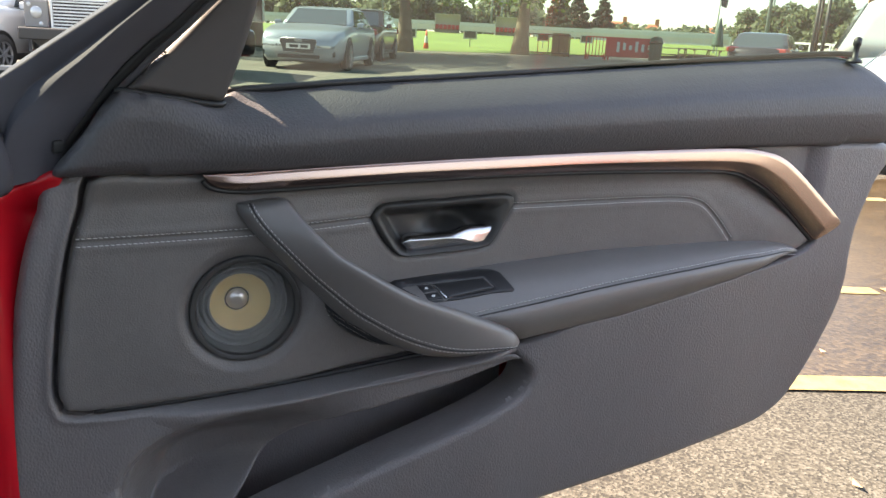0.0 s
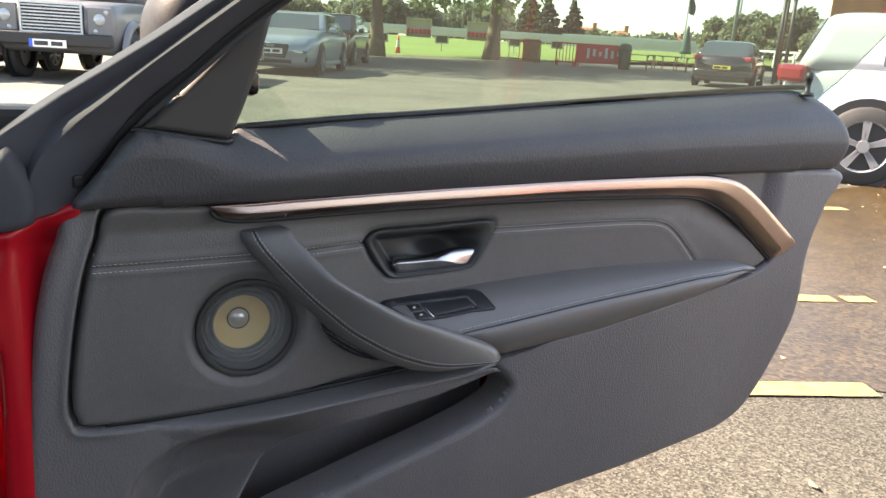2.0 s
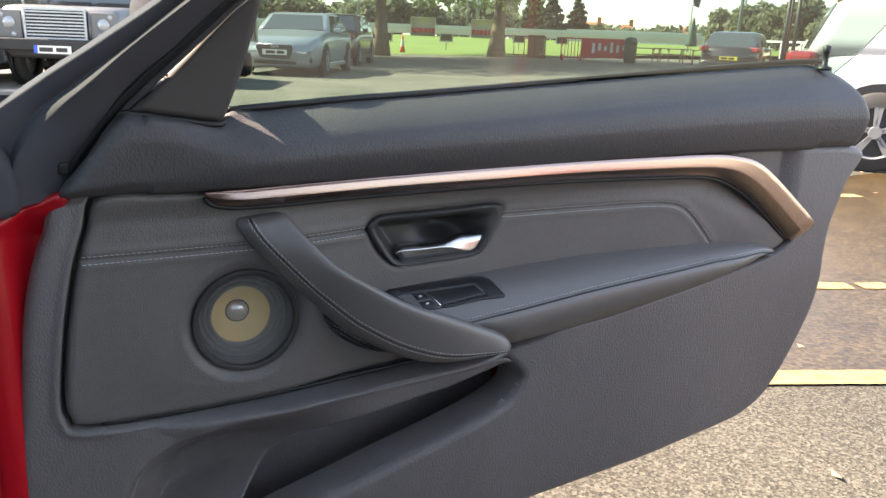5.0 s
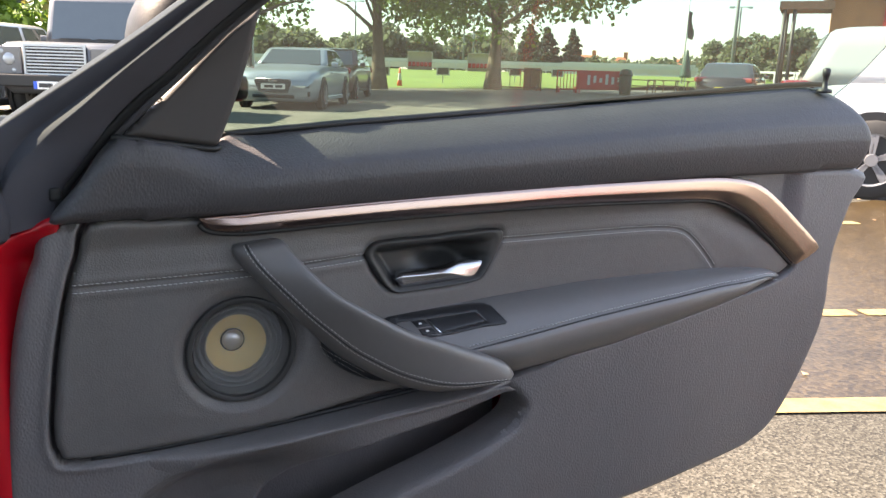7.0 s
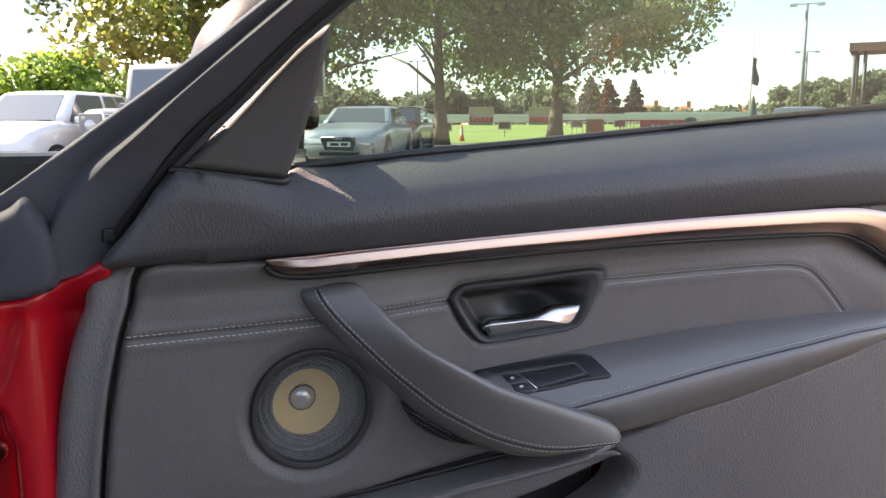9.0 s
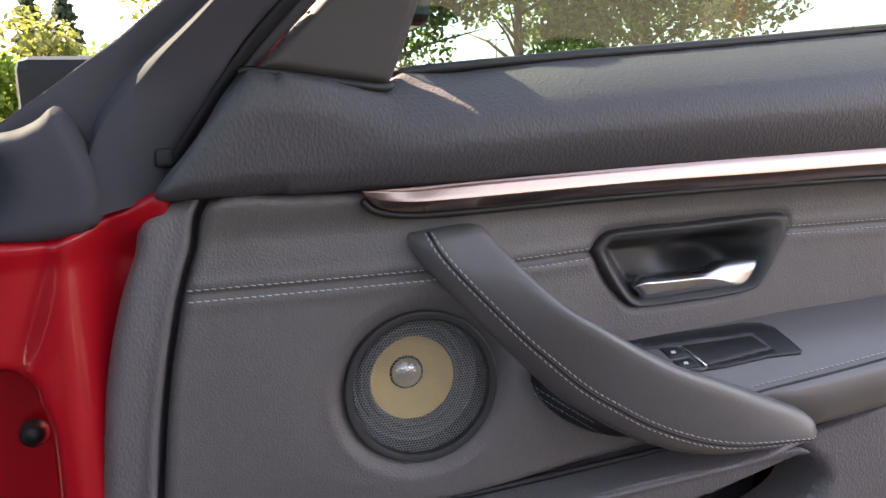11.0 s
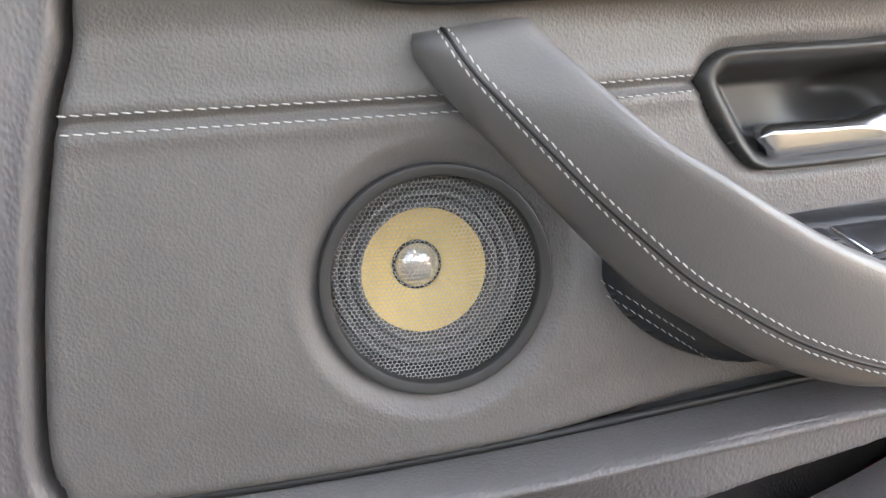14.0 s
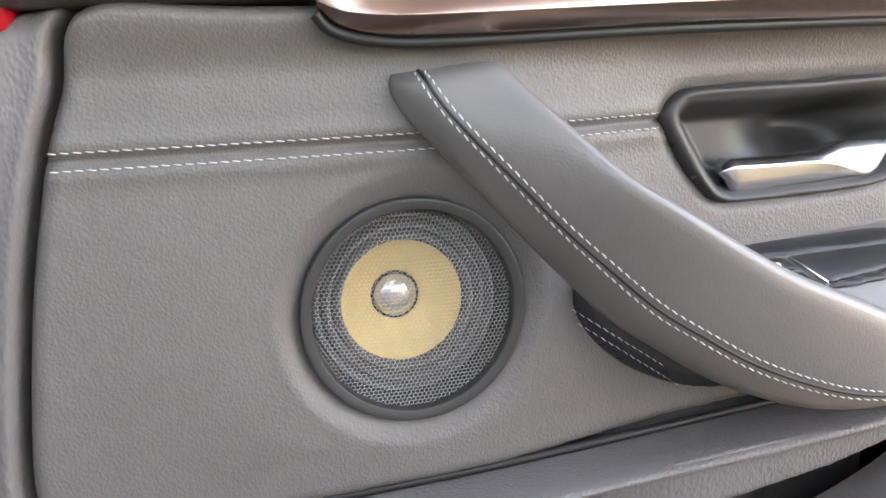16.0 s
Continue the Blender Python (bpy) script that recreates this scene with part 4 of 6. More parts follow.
# end of the dashboard under the pillar
DASH = spline([(-0.0721, 0.972), (-0.0886, 0.9637), (-0.1075, 0.957), (-0.150, 0.955), (-0.30, 0.958), (-0.45, 0.95), (-0.45, 0.885), (-0.30, 0.880), (-0.150, 0.880), (-0.1152, 0.8815), (-0.0951, 0.8815), (-0.0557, 0.8920), (-0.052, 0.930)], 8, True)
pad("dashboard_end", DASH, 0.004, lambda P, sd: 0.014 - 0.05 * np.exp(-((P[:, 0] + 0.135) / 0.022) ** 2 - ((P[:, 1] - 0.922) / 0.024) ** 2) - edge_round(sd, 0.014, 0.016), M_PILLAR, body, 0.05, "black dashboard end with an air vent")

# plain unseen surfaces added to close the cabin and shape light round the eye
# pale lining of the added slabs, to bounce light onto the door
M_PALE = mat("pale_bounce_lining", (0.42, 0.39, 0.34), 0.9, vary=0.1, vary_scale=4)
M_LINING = mat("dark_cabin_lining", (0.05, 0.05, 0.052), 0.8, vary=0.1, vary_scale=4)
HINGE, REAR, OUTW = Vector((-0.05, 0.90, 0)), Vector((0.80, -0.60, 0)), Vector((0.60, 0.80, 0))


def cabin_box(name, s0, s1, i0, i1, z0, z1, material, label=""):
    """A slab in the car's own axes: s behind the hinge, i in from the side."""
    c = HINGE + REAR * (s0 + s1) / 2 - OUTW * (i0 + i1) / 2
    return boxes(name, [((c.x, c.y, (z0 + z1) / 2), (s1 - s0, i1 - i0, z1 - z0), math.degrees(math.atan2(REAR.y, REAR.x)))], material, body, label, bevel=0.02)


cabin_box("roof", 0.62, 1.70, 0.16, 1.40, 1.43, 1.48, M_PALE, "unseen grey roof lining, added to shape the light")
cabin_box("cabin_floor", -0.60, 2.30, 0.02, 1.50, 0.34, 0.40, M_LINING)
cabin_box("unseen_bulkhead", 2.25, 2.32, 0.02, 1.50, 0.40, 0.98, M_PALE)
cabin_box("far_side", -0.10, 2.25, 1.46, 1.52, 0.40, 1.16, M_LINING)
cabin_box("unseen_quarter_panel", 1.40, 2.25, 0.0, 0.06, 0.36, 1.00, M_PALE)
cabin_box("dashboard", -0.60, -0.16, 0.20, 1.44, 0.62, 0.95, M_PILLAR)
cabin_box("bonnet", -1.50, -0.42, 0.16, 1.36, 0.70, 0.88, M_RED, "red painted bonnet")
cabin_box("front_wing", -1.45, -0.40, 0.02, 0.15, 0.66, 0.86, M_RED, "red painted front wing")
cabin_box("front_wing", -1.45, -0.40, 1.37, 1.50, 0.66, 0.86, M_RED, "red painted front wing")
cabin_box("rear_wing", 1.41, 2.95, -0.035, -0.005, 0.66, 0.985, M_RED, "red painted rear wing")
cabin_box("rear_wing", 0.0, 2.95, 1.53, 1.56, 0.40, 0.955, M_RED, "red painted far side")
cabin_box("boot_lid", 2.34, 2.95, 0.0, 1.52, 0.66, 0.96, M_RED, "red painted boot lid")
for s_, i_ in ((-0.95, 0.12), (-0.95, 1.42), (2.30, 0.12), (2.30, 1.42)):
    c = HINGE + REAR * s_ - OUTW * i_
    turned("wheel", [(0.05, 0.10), (0.24, 0.10), (0.31, 0.08), (0.32, 0.0), (0.31, -0.08), (0.24, -0.10), (0.05, -0.10)], M_BLACK, body, "", 24, Matrix.Translation((c.x, c.y, GZ + 0.32)) @ Matrix.Rotation(math.atan2(REAR.y, REAR.x), 4, 'Z'))
wq = [HINGE + REAR * a - OUTW * i + Vector((0, 0, z)) for a, i, z in ((-0.36, -0.06, 0.965), (-0.36, 1.42, 0.965), (0.52, 1.28, 1.435), (0.52, -0.06, 1.435))]
bm = bmesh.new()
bm.faces.new([bm.verts.new(p) for p in wq])
part("windscreen", bm, M_SCREEN, body, "clear raked windscreen", smooth=False)

# ================= outside =================
def speckle(name, cols, scale, rough, fine=0.35, slow=0.12, spec=0.4):
    """Exposed-aggregate tarmac: random chips of several colours in a dark binder, with slow stains."""
    m = bpy.data.materials.new(name)
    m.use_nodes = True
    n, l = nodes(m)
    b = n["Principled BSDF"]
    b.inputs["Roughness"].default_value = rough
    b.inputs["Specular IOR Level"].default_value = spec
    tc = n.new("ShaderNodeTexCoord")
    vo = n.new("ShaderNodeTexVoronoi")
    vo.inputs["Scale"].default_value = scale
    l.new(tc.outputs["Object"], vo.inputs["Vector"])
    sep = n.new("ShaderNodeSeparateColor")
    l.new(vo.outputs["Color"], sep.inputs[0])
    ramp = n.new("ShaderNodeValToRGB")
    ramp.color_ramp.interpolation = 'LINEAR'
    els = ramp.color_ramp.elements
    while len(els) < len(cols):
        els.new(0.5)
    for i, c in enumerate(cols):
        els[i].position, els[i].color = i / (len(cols) - 1), (*c, 1)
    l.new(sep.outputs[0], ramp.inputs[0])
    big = n.new("ShaderNodeTexNoise")
    big.inputs["Scale"].default_value, big.inputs["Detail"].default_value = slow * 6, 5
    l.new(tc.outputs["Object"], big.inputs["Vector"])
    mr = n.new("ShaderNodeMapRange")
    mr.inputs["From Min"].default_value, mr.inputs["From Max"].default_value = 0.3, 0.7
    mr.inputs["To Min"].default_value, mr.inputs["To Max"].default_value = 0.75, 1.15
    l.new(big.outputs["Fac"], mr.inputs["Value"])
    mul = n.new("ShaderNodeVectorMath")
    mul.operation = 'SCALE'
    l.new(ramp.outputs[0], mul.inputs[0])
    l.new(mr.outputs[0], mul.inputs["Scale"])
    l.new(mul.outputs[0], b.inputs["Base Color"])
    bp = n.new("ShaderNodeBump")
    bp.inputs["Strength"].default_value, bp.inputs["Distance"].default_value = fine, 0.004
    l.new(vo.outputs["Distance"], bp.inputs["Height"])
    l.new(bp.outputs[0], b.inputs["Normal"])
    return m


M_TARMAC = speckle("exposed_aggregate_tarmac", [(0.012, 0.011, 0.009), (0.029, 0.026, 0.020), (0.047, 0.043, 0.034), (0.066, 0.061, 0.049), (0.097, 0.092, 0.076)], 165, 0.85)
M_WET = speckle("wet_tarmac", [(0.022, 0.014, 0.006), (0.036, 0.024, 0.011), (0.050, 0.034, 0.016), (0.072, 0.051, 0.027)], 70, 0.30, 0.12, 0.5, 0.3)
M_GRASS = mat("mown_grass", (0.105, 0.165, 0.020), 0.9, vary=0.3, vary_scale=0.15, bump=0.5, bump_scale=8)
M_YELLOW = mat("yellow_line_paint", (0.20, 0.155, 0.066), 0.8, vary=0.45, vary_scale=14, bump=0.4, bump_scale=120)
M_WHITE = mat("white_paint", (0.50, 0.51, 0.51), 0.5, vary=0.06)
M_BARK = mat("tree_bark", (0.12, 0.095, 0.065), 0.9, vary=0.35, vary_scale=3, bump=0.8, bump_scale=25)
M_SILVER = mat("silver_blue_paint", (0.23, 0.275, 0.325), 0.34, 0.35, vary=0.03, coat=0.6)
M_GREY4 = mat("grey_metallic_paint", (0.12, 0.123, 0.13), 0.40, 0.3, vary=0.08, coat=0.3)
M_CARWHITE = mat("white_car_paint", (0.43, 0.44, 0.45), 0.25, vary=0.02, coat=0.8)
M_CARDARK = mat("dark_brown_car_paint", (0.035, 0.030, 0.032), 0.22, 0.2, vary=0.04, coat=1.0)
M_CARRED = mat("dull_red_car_paint", (0.075, 0.035, 0.028), 0.3, vary=0.04, coat=0.8)
M_TYRE = mat("tyre_rubber", (0.022, 0.022, 0.023), 0.8, vary=0.15, vary_scale=10)
M_ALLOY = mat("alloy_wheel", (0.21, 0.21, 0.22), 0.38, 0.3, vary=0.05)
M_CARGLASS = mat("dark_car_glass", (0.035, 0.045, 0.045), 0.06, spec=0.9, vary=0.05, coat=0.6)
M_LAMP = mat("lamp_lens", (0.34, 0.36, 0.37), 0.12, 0.3)
M_TAIL = mat("red_tail_lamp", (0.22, 0.008, 0.010), 0.15, coat=0.6)
M_PLATE_Y = mat("yellow_plate", (0.75, 0.58, 0.06), 0.4)
M_PLATE_W = mat("white_plate", (0.75, 0.75, 0.72), 0.4)
M_PLATE_B = mat("blue_plate_band", (0.02, 0.10, 0.55), 0.4)
M_BAR = mat("dark_bars", (0.03, 0.03, 0.03), 0.5)
M_REDBOARD = mat("red_painted_board", (0.50, 0.03, 0.025), 0.5, vary=0.12)
M_WOOD = mat("weathered_wood", (0.24, 0.15, 0.085), 0.8, vary=0.3, vary_scale=4, bump=0.4, bump_scale=40, stretch=(1, 6, 6))
M_BROWNMETAL = mat("rusty_brown_metal", (0.13, 0.065, 0.04), 0.6, 0.2, vary=0.3)
M_BIN = mat("dark_green_plastic", (0.012, 0.05, 0.035), 0.5, vary=0.1)
M_ORANGE = mat("orange_red_cone_plastic", (0.75, 0.08, 0.02), 0.5, vary=0.08)
M_POLE = mat("galvanised_steel", (0.45, 0.47, 0.48), 0.45, 0.6, vary=0.1)
M_POLEDARK = mat("grey_pole_paint", (0.13, 0.15, 0.16), 0.6, vary=0.1)
M_BRICK = mat("orange_brick", (0.42, 0.17, 0.065), 0.85, vary=0.2, vary_scale=1.5, bump=0.4, bump_scale=30)
M_ROOFRED = mat("red_roof_tiles", (0.42, 0.13, 0.07), 0.8, vary=0.25, vary_scale=0.5)
M_WALLPALE = mat("pale_render", (0.55, 0.50, 0.44), 0.85, vary=0.12, vary_scale=0.3)
M_DARKGLASS = M_CARGLASS


def leaf_mat(name, c1, c2):
    m = bpy.data.materials.new(name)
    m.use_nodes = True
    n, l = nodes(m)
    b = n["Principled BSDF"]
    g = n.new("ShaderNodeNewGeometry")
    ramp = n.new("ShaderNodeValToRGB")
    ramp.color_ramp.elements[0].color, ramp.color_ramp.elements[1].color = (*c1, 1), (*c2, 1)
    l.new(g.outputs["Random Per Island"], ramp.inputs[0])
    l.new(ramp.outputs[0], b.inputs["Base Color"])
    b.inputs["Roughness"].default_value = 0.6
    tl = n.new("ShaderNodeBsdfTranslucent")
    l.new(ramp.outputs[0], tl.inputs[0])
    mx = n.new("ShaderNodeMixShader")
    mx.inputs[0].default_value = 0.5
    l.new(b.outputs[0], mx.inputs[1])
    l.new(tl.outputs[0], mx.inputs[2])
    l.new(mx.outputs[0], n["Material Output"].inputs[0])
    return m


M_LEAF = leaf_mat("broad_leaves", (0.080, 0.145, 0.025), (0.22, 0.32, 0.065))
M_LEAF2 = leaf_mat("autumn_leaves", (0.10, 0.12, 0.025), (0.22, 0.23, 0.06))
M_NEEDLE = leaf_mat("conifer_needles", (0.035, 0.055, 0.040), (0.075, 0.10, 0.065))
# far leaves paler and greyer: distance haze put into their colour
M_FARLEAF = leaf_mat("hazed_foliage", (0.10, 0.125, 0.085), (0.19, 0.215, 0.12))


def flat(name, poly, z, material, label, category, kind="structure"):
    """A thin sheet on the ground."""
    bm = bmesh.new()
    vs = [bm.verts.new((x, y, z)) for x, y in poly]
    bm.faces.new(vs)
    ob = part(name, bm, material, smooth=False)
    return tagged(ob, label, category, kind=kind)


bm = bmesh.new()
bmesh.ops.create_grid(bm, x_segments=60, y_segments=60, size=1500)
ground = part("ground", bm, M_TARMAC, m=Matrix.Translation((0, 0, GZ)))
tagged(ground, "worn beige exposed-aggregate tarmac of a car park", "ground", kind="structure")
def rise(x, y):
    """The field climbs gently away from the car park."""
    return 0.95 * float(sstep(36, 100, math.hypot(x, y)))


near = resample([(-60, 37), (-20, 36.5), (10, 36), (22, 37), (30, 39), (36, 42), (70, 44), (300, 36)], 60)
rows = []
for k in (1.0, 1.15, 1.35, 1.6, 1.9, 2.3, 2.8, 3.5, 6.0, 14.0):
    rows.append([(x * k, y * k, GZ + 0.004 + rise(x * k, y * k)) for x, y in near])
tagged(loft("playing_field", rows, M_GRASS, None), "mown green playing field beyond the car park", "grass field", kind="structure")
rnd = random.Random(4)
# sheet over the far tarmac: grazing-angle brightness and wear put into a lighter colour
M_PALE_TARMAC = speckle("lightened_far_tarmac", [(0.05, 0.046, 0.037), (0.095, 0.089, 0.072), (0.14, 0.131, 0.107), (0.18, 0.168, 0.138)], 60, 0.85)
flat("far_tarmac_sheet", [(-60, 8), (2, 7.5), (9, 9), (20, 12), (45, 18), (110, 36), (70, 44), (36, 42), (30, 39), (22, 37), (10, 36), (-20, 36.5), (-60, 37)], GZ + 0.003, M_PALE_TARMAC, "pale far tarmac of the car park, lightened for grazing view and wear", "road")


def blob(cx, cy, rx, ry, turn, n=40, rough=0.22):
    out, ph = [], [rnd.uniform(0, 6.28) for _ in range(5)]
    for i in range(n):
        a = 2 * math.pi * i / n
        r = 1 + rough * sum(math.sin((k + 2) * a + ph[k]) / (k + 1.5) for k in range(5)) + rnd.uniform(-0.03, 0.03)
        x, y = rx * r * math.cos(a), ry * r * math.sin(a)
        out.append((cx + x * math.cos(turn) - y * math.sin(turn), cy + x * math.sin(turn) + y * math.cos(turn)))
    return out


flat("wet_patch", blob(5.0, 2.65, 2.9, 1.15, 0.42), GZ + 0.004, M_WET, "wet brown puddled stretch of tarmac", "wet patch")


def road_line(x0, y0, x1, y1, w, z=0.007, worn=()):
    d = Vector((x1 - x0, y1 - y0))
    s = Vector((-d.y, d.x)).normalized() * w / 2
    p, q = Vector((x0, y0)), Vector((x1, y1))
    n = 14
    up = [p + d * i / n + s * (1 + rnd.uniform(-0.07, 0.07)) for i in range(n + 1)]
    dn = [p + d * i / n - s * (1 + rnd.uniform(-0.07, 0.07)) for i in range(n + 1)]
    return flat("bay_line", [tuple(v) for v in up + dn[::-1]], GZ + z, M_YELLOW, "worn yellow parking bay line on tarmac", "road marking")


road_line(0.95, 1.80, 2.21, 1.305, 0.10)
road_line(2.20, 2.27, 2.93, 1.985, 0.085)
road_line(2.97, 1.97, 3.10, 1.925, 0.08)
road_line(4.20, 3.58, 4.90, 3.37, 0.10)


# ---- cars ----
def wheel(parent, x, y, r, w, spokes, side):
    """side: +1 on the car's left."""
    ty = turned("tyre", [(r * 0.66, 0.0), (r * 0.70, w * 0.02), (r * 0.93, w * 0.04), (r, w * 0.16), (r, w * 0.84), (r * 0.93, w * 0.96), (r * 0.66, w)], M_TYRE, parent, "", 28,
                Matrix.Translation((x, y, r)) @ Matrix.Rotation(math.pi if side > 0 else 0, 4, 'Z') @ Matrix.Translation((0, w / 2, 0)))
    bm = bmesh.new()
    for i in range(spokes):
        for q in ((-0.075, 0.075) if spokes == 5 else (0.0,)):
            mm = Matrix.Rotation(2 * math.pi * i / spokes + q * 1.2, 4, 'Y') @ Matrix.Translation((0, -w * 0.93, r * 0.37)) @ Matrix.Diagonal((r * 0.095, w * 0.12, r * 0.58, 1))
            bmesh.ops.create_cube(bm, size=1, matrix=mm)
    bmesh.ops.create_cone(bm, cap_ends=True, segments=16, radius1=r * 0.17, radius2=r * 0.15, depth=w * 0.2, matrix=Matrix.Translation((0, -w * 0.94, 0)) @ Matrix.Rotation(math.pi / 2, 4, 'X'))
    turned("brake_drum", [(r * 0.60, w * 0.55), (r * 0.42, w * 0.56), (r * 0.40, w * 0.62), (r * 0.05, w * 0.62)], M_BARK if spokes > 5 else M_POLEDARK, ty, "dark brake disc", 24)
    if spokes == 5:
        boxes("brake_caliper", [((r * 0.40, -w * 0.66, -r * 0.08), (r * 0.16, w * 0.2, r * 0.34))], M_TAIL, ty, "red brake caliper", bevel=0.01)
    rim = turned("rim", [(r * 0.70, w * 0.99), (r * 0.64, w * 1.0), (r * 0.61, w * 0.90), (r * 0.60, w * 0.35), (r * 0.1, w * 0.30)], M_ALLOY, ty, "silver alloy rim", 28)
    part("spokes", bm, M_ALLOY, ty, smooth=False)
    return ty


def pane(name, pts, parent, material=None, label="", off=0.006, towards=None):
    """A flat panel laid a little proud of the body."""
    P = [Vector(p) for p in pts]
    nrm = (P[1] - P[0]).cross(P[2] - P[0]).normalized()
    c = sum(P, Vector()) / len(P)
    if towards is not None and nrm.dot(Vector(towards)) < 0:
        nrm = -nrm
    bm = bmesh.new()
    top = [bm.verts.new(p + nrm * off) for p in P]
    bot = [bm.verts.new(p - nrm * off) for p in P]
    bm.faces.new(top)
    bm.faces.new(bot[::-1])
    for i in range(len(P)):
        j = (i + 1) % len(P)
        bm.faces.new((top[i], bot[i], bot[j], top[j]))
    return part(name, bm, material or M_CARGLASS, parent, label, smooth=False)


def plate_bars(parent, c, along, wdt, up, nrm, band=None):
    """Unreadable number plate characters as plain bars."""
    a, u, nn = Vector(along).normalized(), Vector(up).normalized(), Vector(nrm).normalized()
    for k, w in ((-1, 0.44), (1, 0.36)):
        o = Vector(c) + a * wdt * 0.25 * k + nn * 0.008
        bm = bmesh.new()
        bmesh.ops.create_cube(bm, size=1, matrix=Matrix.Translation(o) @ Matrix(((*(a * wdt * w),), (*(nn * 0.004),), (*(u * 0.06),))).transposed().to_4x4())
        part("plate_bar", bm, M_BAR, parent, "dark bar on the plate", smooth=False)


def car(name, label, category, m, paint, L, W, H, belt, hood, ws, roof, tail, deck, wheels_x, r, spokes=5, boxy=0.0, clear=0.20, front="saloon", plate=None, rear_lamps=True, group="", cp=0.25):
    """A parked car. x points ahead, origin on the ground below the middle.
    ws: windscreen base x, roof: (front x, rear x) of the roof, tail: rear glass base x, deck: height of the boot."""
    t = thing(name, label, category, m, group)
    hw = W / 2
    xs = np.linspace(-L / 2, L / 2, 26)
    rows = []
    for x in xs:
        e = (abs(x) / (L / 2))
        nose = 1 - (0.16 - 0.10 * boxy) * max(0, (e - 0.72) / 0.28) ** 2
        y = hw * nose
        if x > ws:
            zt = hood[0] + (hood[1] - hood[0]) * ((x - ws) / (L / 2 - ws)) ** (1.6 + boxy)
        elif x < tail:
            zt = belt + (deck - belt) * ((tail - x) / (tail + L / 2 + 1e-6)) ** 0.8
        else:
            zt = belt + (hood[0] - belt) * max(0, (x - tail) / (ws - tail)) ** 3
        endk = max(0, (e - 0.93) / 0.07)
        zt -= endk * (0.10 - 0.06 * boxy)
        zb = clear + endk * 0.06
        half = [(0, zb), (y * 0.86, zb), (y * 0.96, zb + 0.10), (y, zb + 0.30), (y * 0.995, zt - 0.16), (y * 0.97, zt - 0.05), (y * 0.90, zt), (y * 0.45, zt + 0.02 * (1 - boxy)), (0, zt + 0.025 * (1 - boxy))]
        rows.append([(x, yy, zz) for yy, zz in half + [(-a, b) for a, b in half[-2:0:-1]]])
    body_ = loft("body", rows, paint, t, closed=True)
    # cabin
    inset = 0.13 * (1 - boxy) + 0.04

    def ringat(z, xf, xr, y, c=0.13):
        """A rounded outline at one height."""
        pts = [(xf - c * (1 - math.cos(a)), y - c + c * math.sin(a), z) for a in np.linspace(0, math.pi / 2, 5)]
        pts += [(xr + c * (1 - math.sin(a)), y - c + c * math.cos(a), z) for a in np.linspace(0, math.pi / 2, 5)]
        return pts + [(a, -b, h) for a, b, h in pts[::-1]]

    zb0 = belt - 0.03
    R = [ringat(zb0, ws, tail, hw * 0.93)]
    for f in (0.3, 0.6, 0.86):
        R.append(ringat(zb0 + (H - zb0) * f, ws + (roof[0] - ws) * f, tail + (roof[1] - tail) * f, hw * 0.93 - inset * f))
    for a in (0.30, 0.55, 0.80, 1.0):
        f, k = 0.86 + 0.14 * math.sin(a * math.pi / 2), 1 - math.cos(a * math.pi / 2)
        R.append(ringat(zb0 + (H - zb0) * f, ws + (roof[0] - ws) * (0.86 + 0.14 * a) - (0.45 - 0.3 * boxy) * k, tail + (roof[1] - tail) * (0.86 + 0.14 * a) + (0.35 - 0.25 * boxy) * k, hw * 0.93 - inset * f - (0.34 - 0.22 * boxy) * k))
    loft("cabin", R, paint, t, closed=True)

    def side(f, x, s):
        return (x, s * (hw * 0.93 - inset * f + 0.004), zb0 + (H - zb0) * f)

    f0, f1 = 0.10, 0.86
    lerp = lambda a, b, f: a + (b - a) * f
    for s in (1, -1):
        xa0, xa1 = lerp(ws, roof[0], f0) - 0.22, lerp(ws, roof[0], f1) - 0.12
        xb0, xb1 = lerp(tail, roof[1], f0) + cp, lerp(tail, roof[1], f1) + cp * 0.72
        mid = lerp(xa1, xb1, 0.5)
        pane("side_window", [side(f0, xa0, s), side(f1, xa1, s), side(f1, mid + 0.05, s), side(f0, mid + 0.05, s)], t, towards=(0, s, 0))
        pane("side_window", [side(f0, mid - 0.05, s), side(f1, mid - 0.05, s), side(f1, xb1, s), side(f0, xb0, s)], t, towards=(0, s, 0))
        mm = boxes("wing_mirror", [((ws - 0.38, s * (hw + 0.06), belt + 0.05), (0.12, 0.16, 0.12))], paint, t, bevel=0.03)
        for wx in wheels_x:
            bm = bmesh.new()
            bmesh.ops.create_cone(bm, cap_ends=True, segments=28, radius1=r * 1.16, radius2=r * 1.16, depth=0.06, matrix=Matrix.Translation((wx, s * (hw - 0.022), r * 1.04)) @ Matrix.Rotation(math.pi / 2, 4, 'X'))
            part("wheel_arch", bm, M_BLACK, t, smooth=False)
            wheel(t, wx, s * (hw - 0.062), r, 0.20, spokes, s)
        boxes("sill", [((0, s * hw * 0.97, clear + 0.06), (L * 0.5, 0.05, 0.10))], M_BLACK if boxy else paint, t, bevel=0.02)
    yb = lambda f: hw * 0.93 - inset * f - 0.13
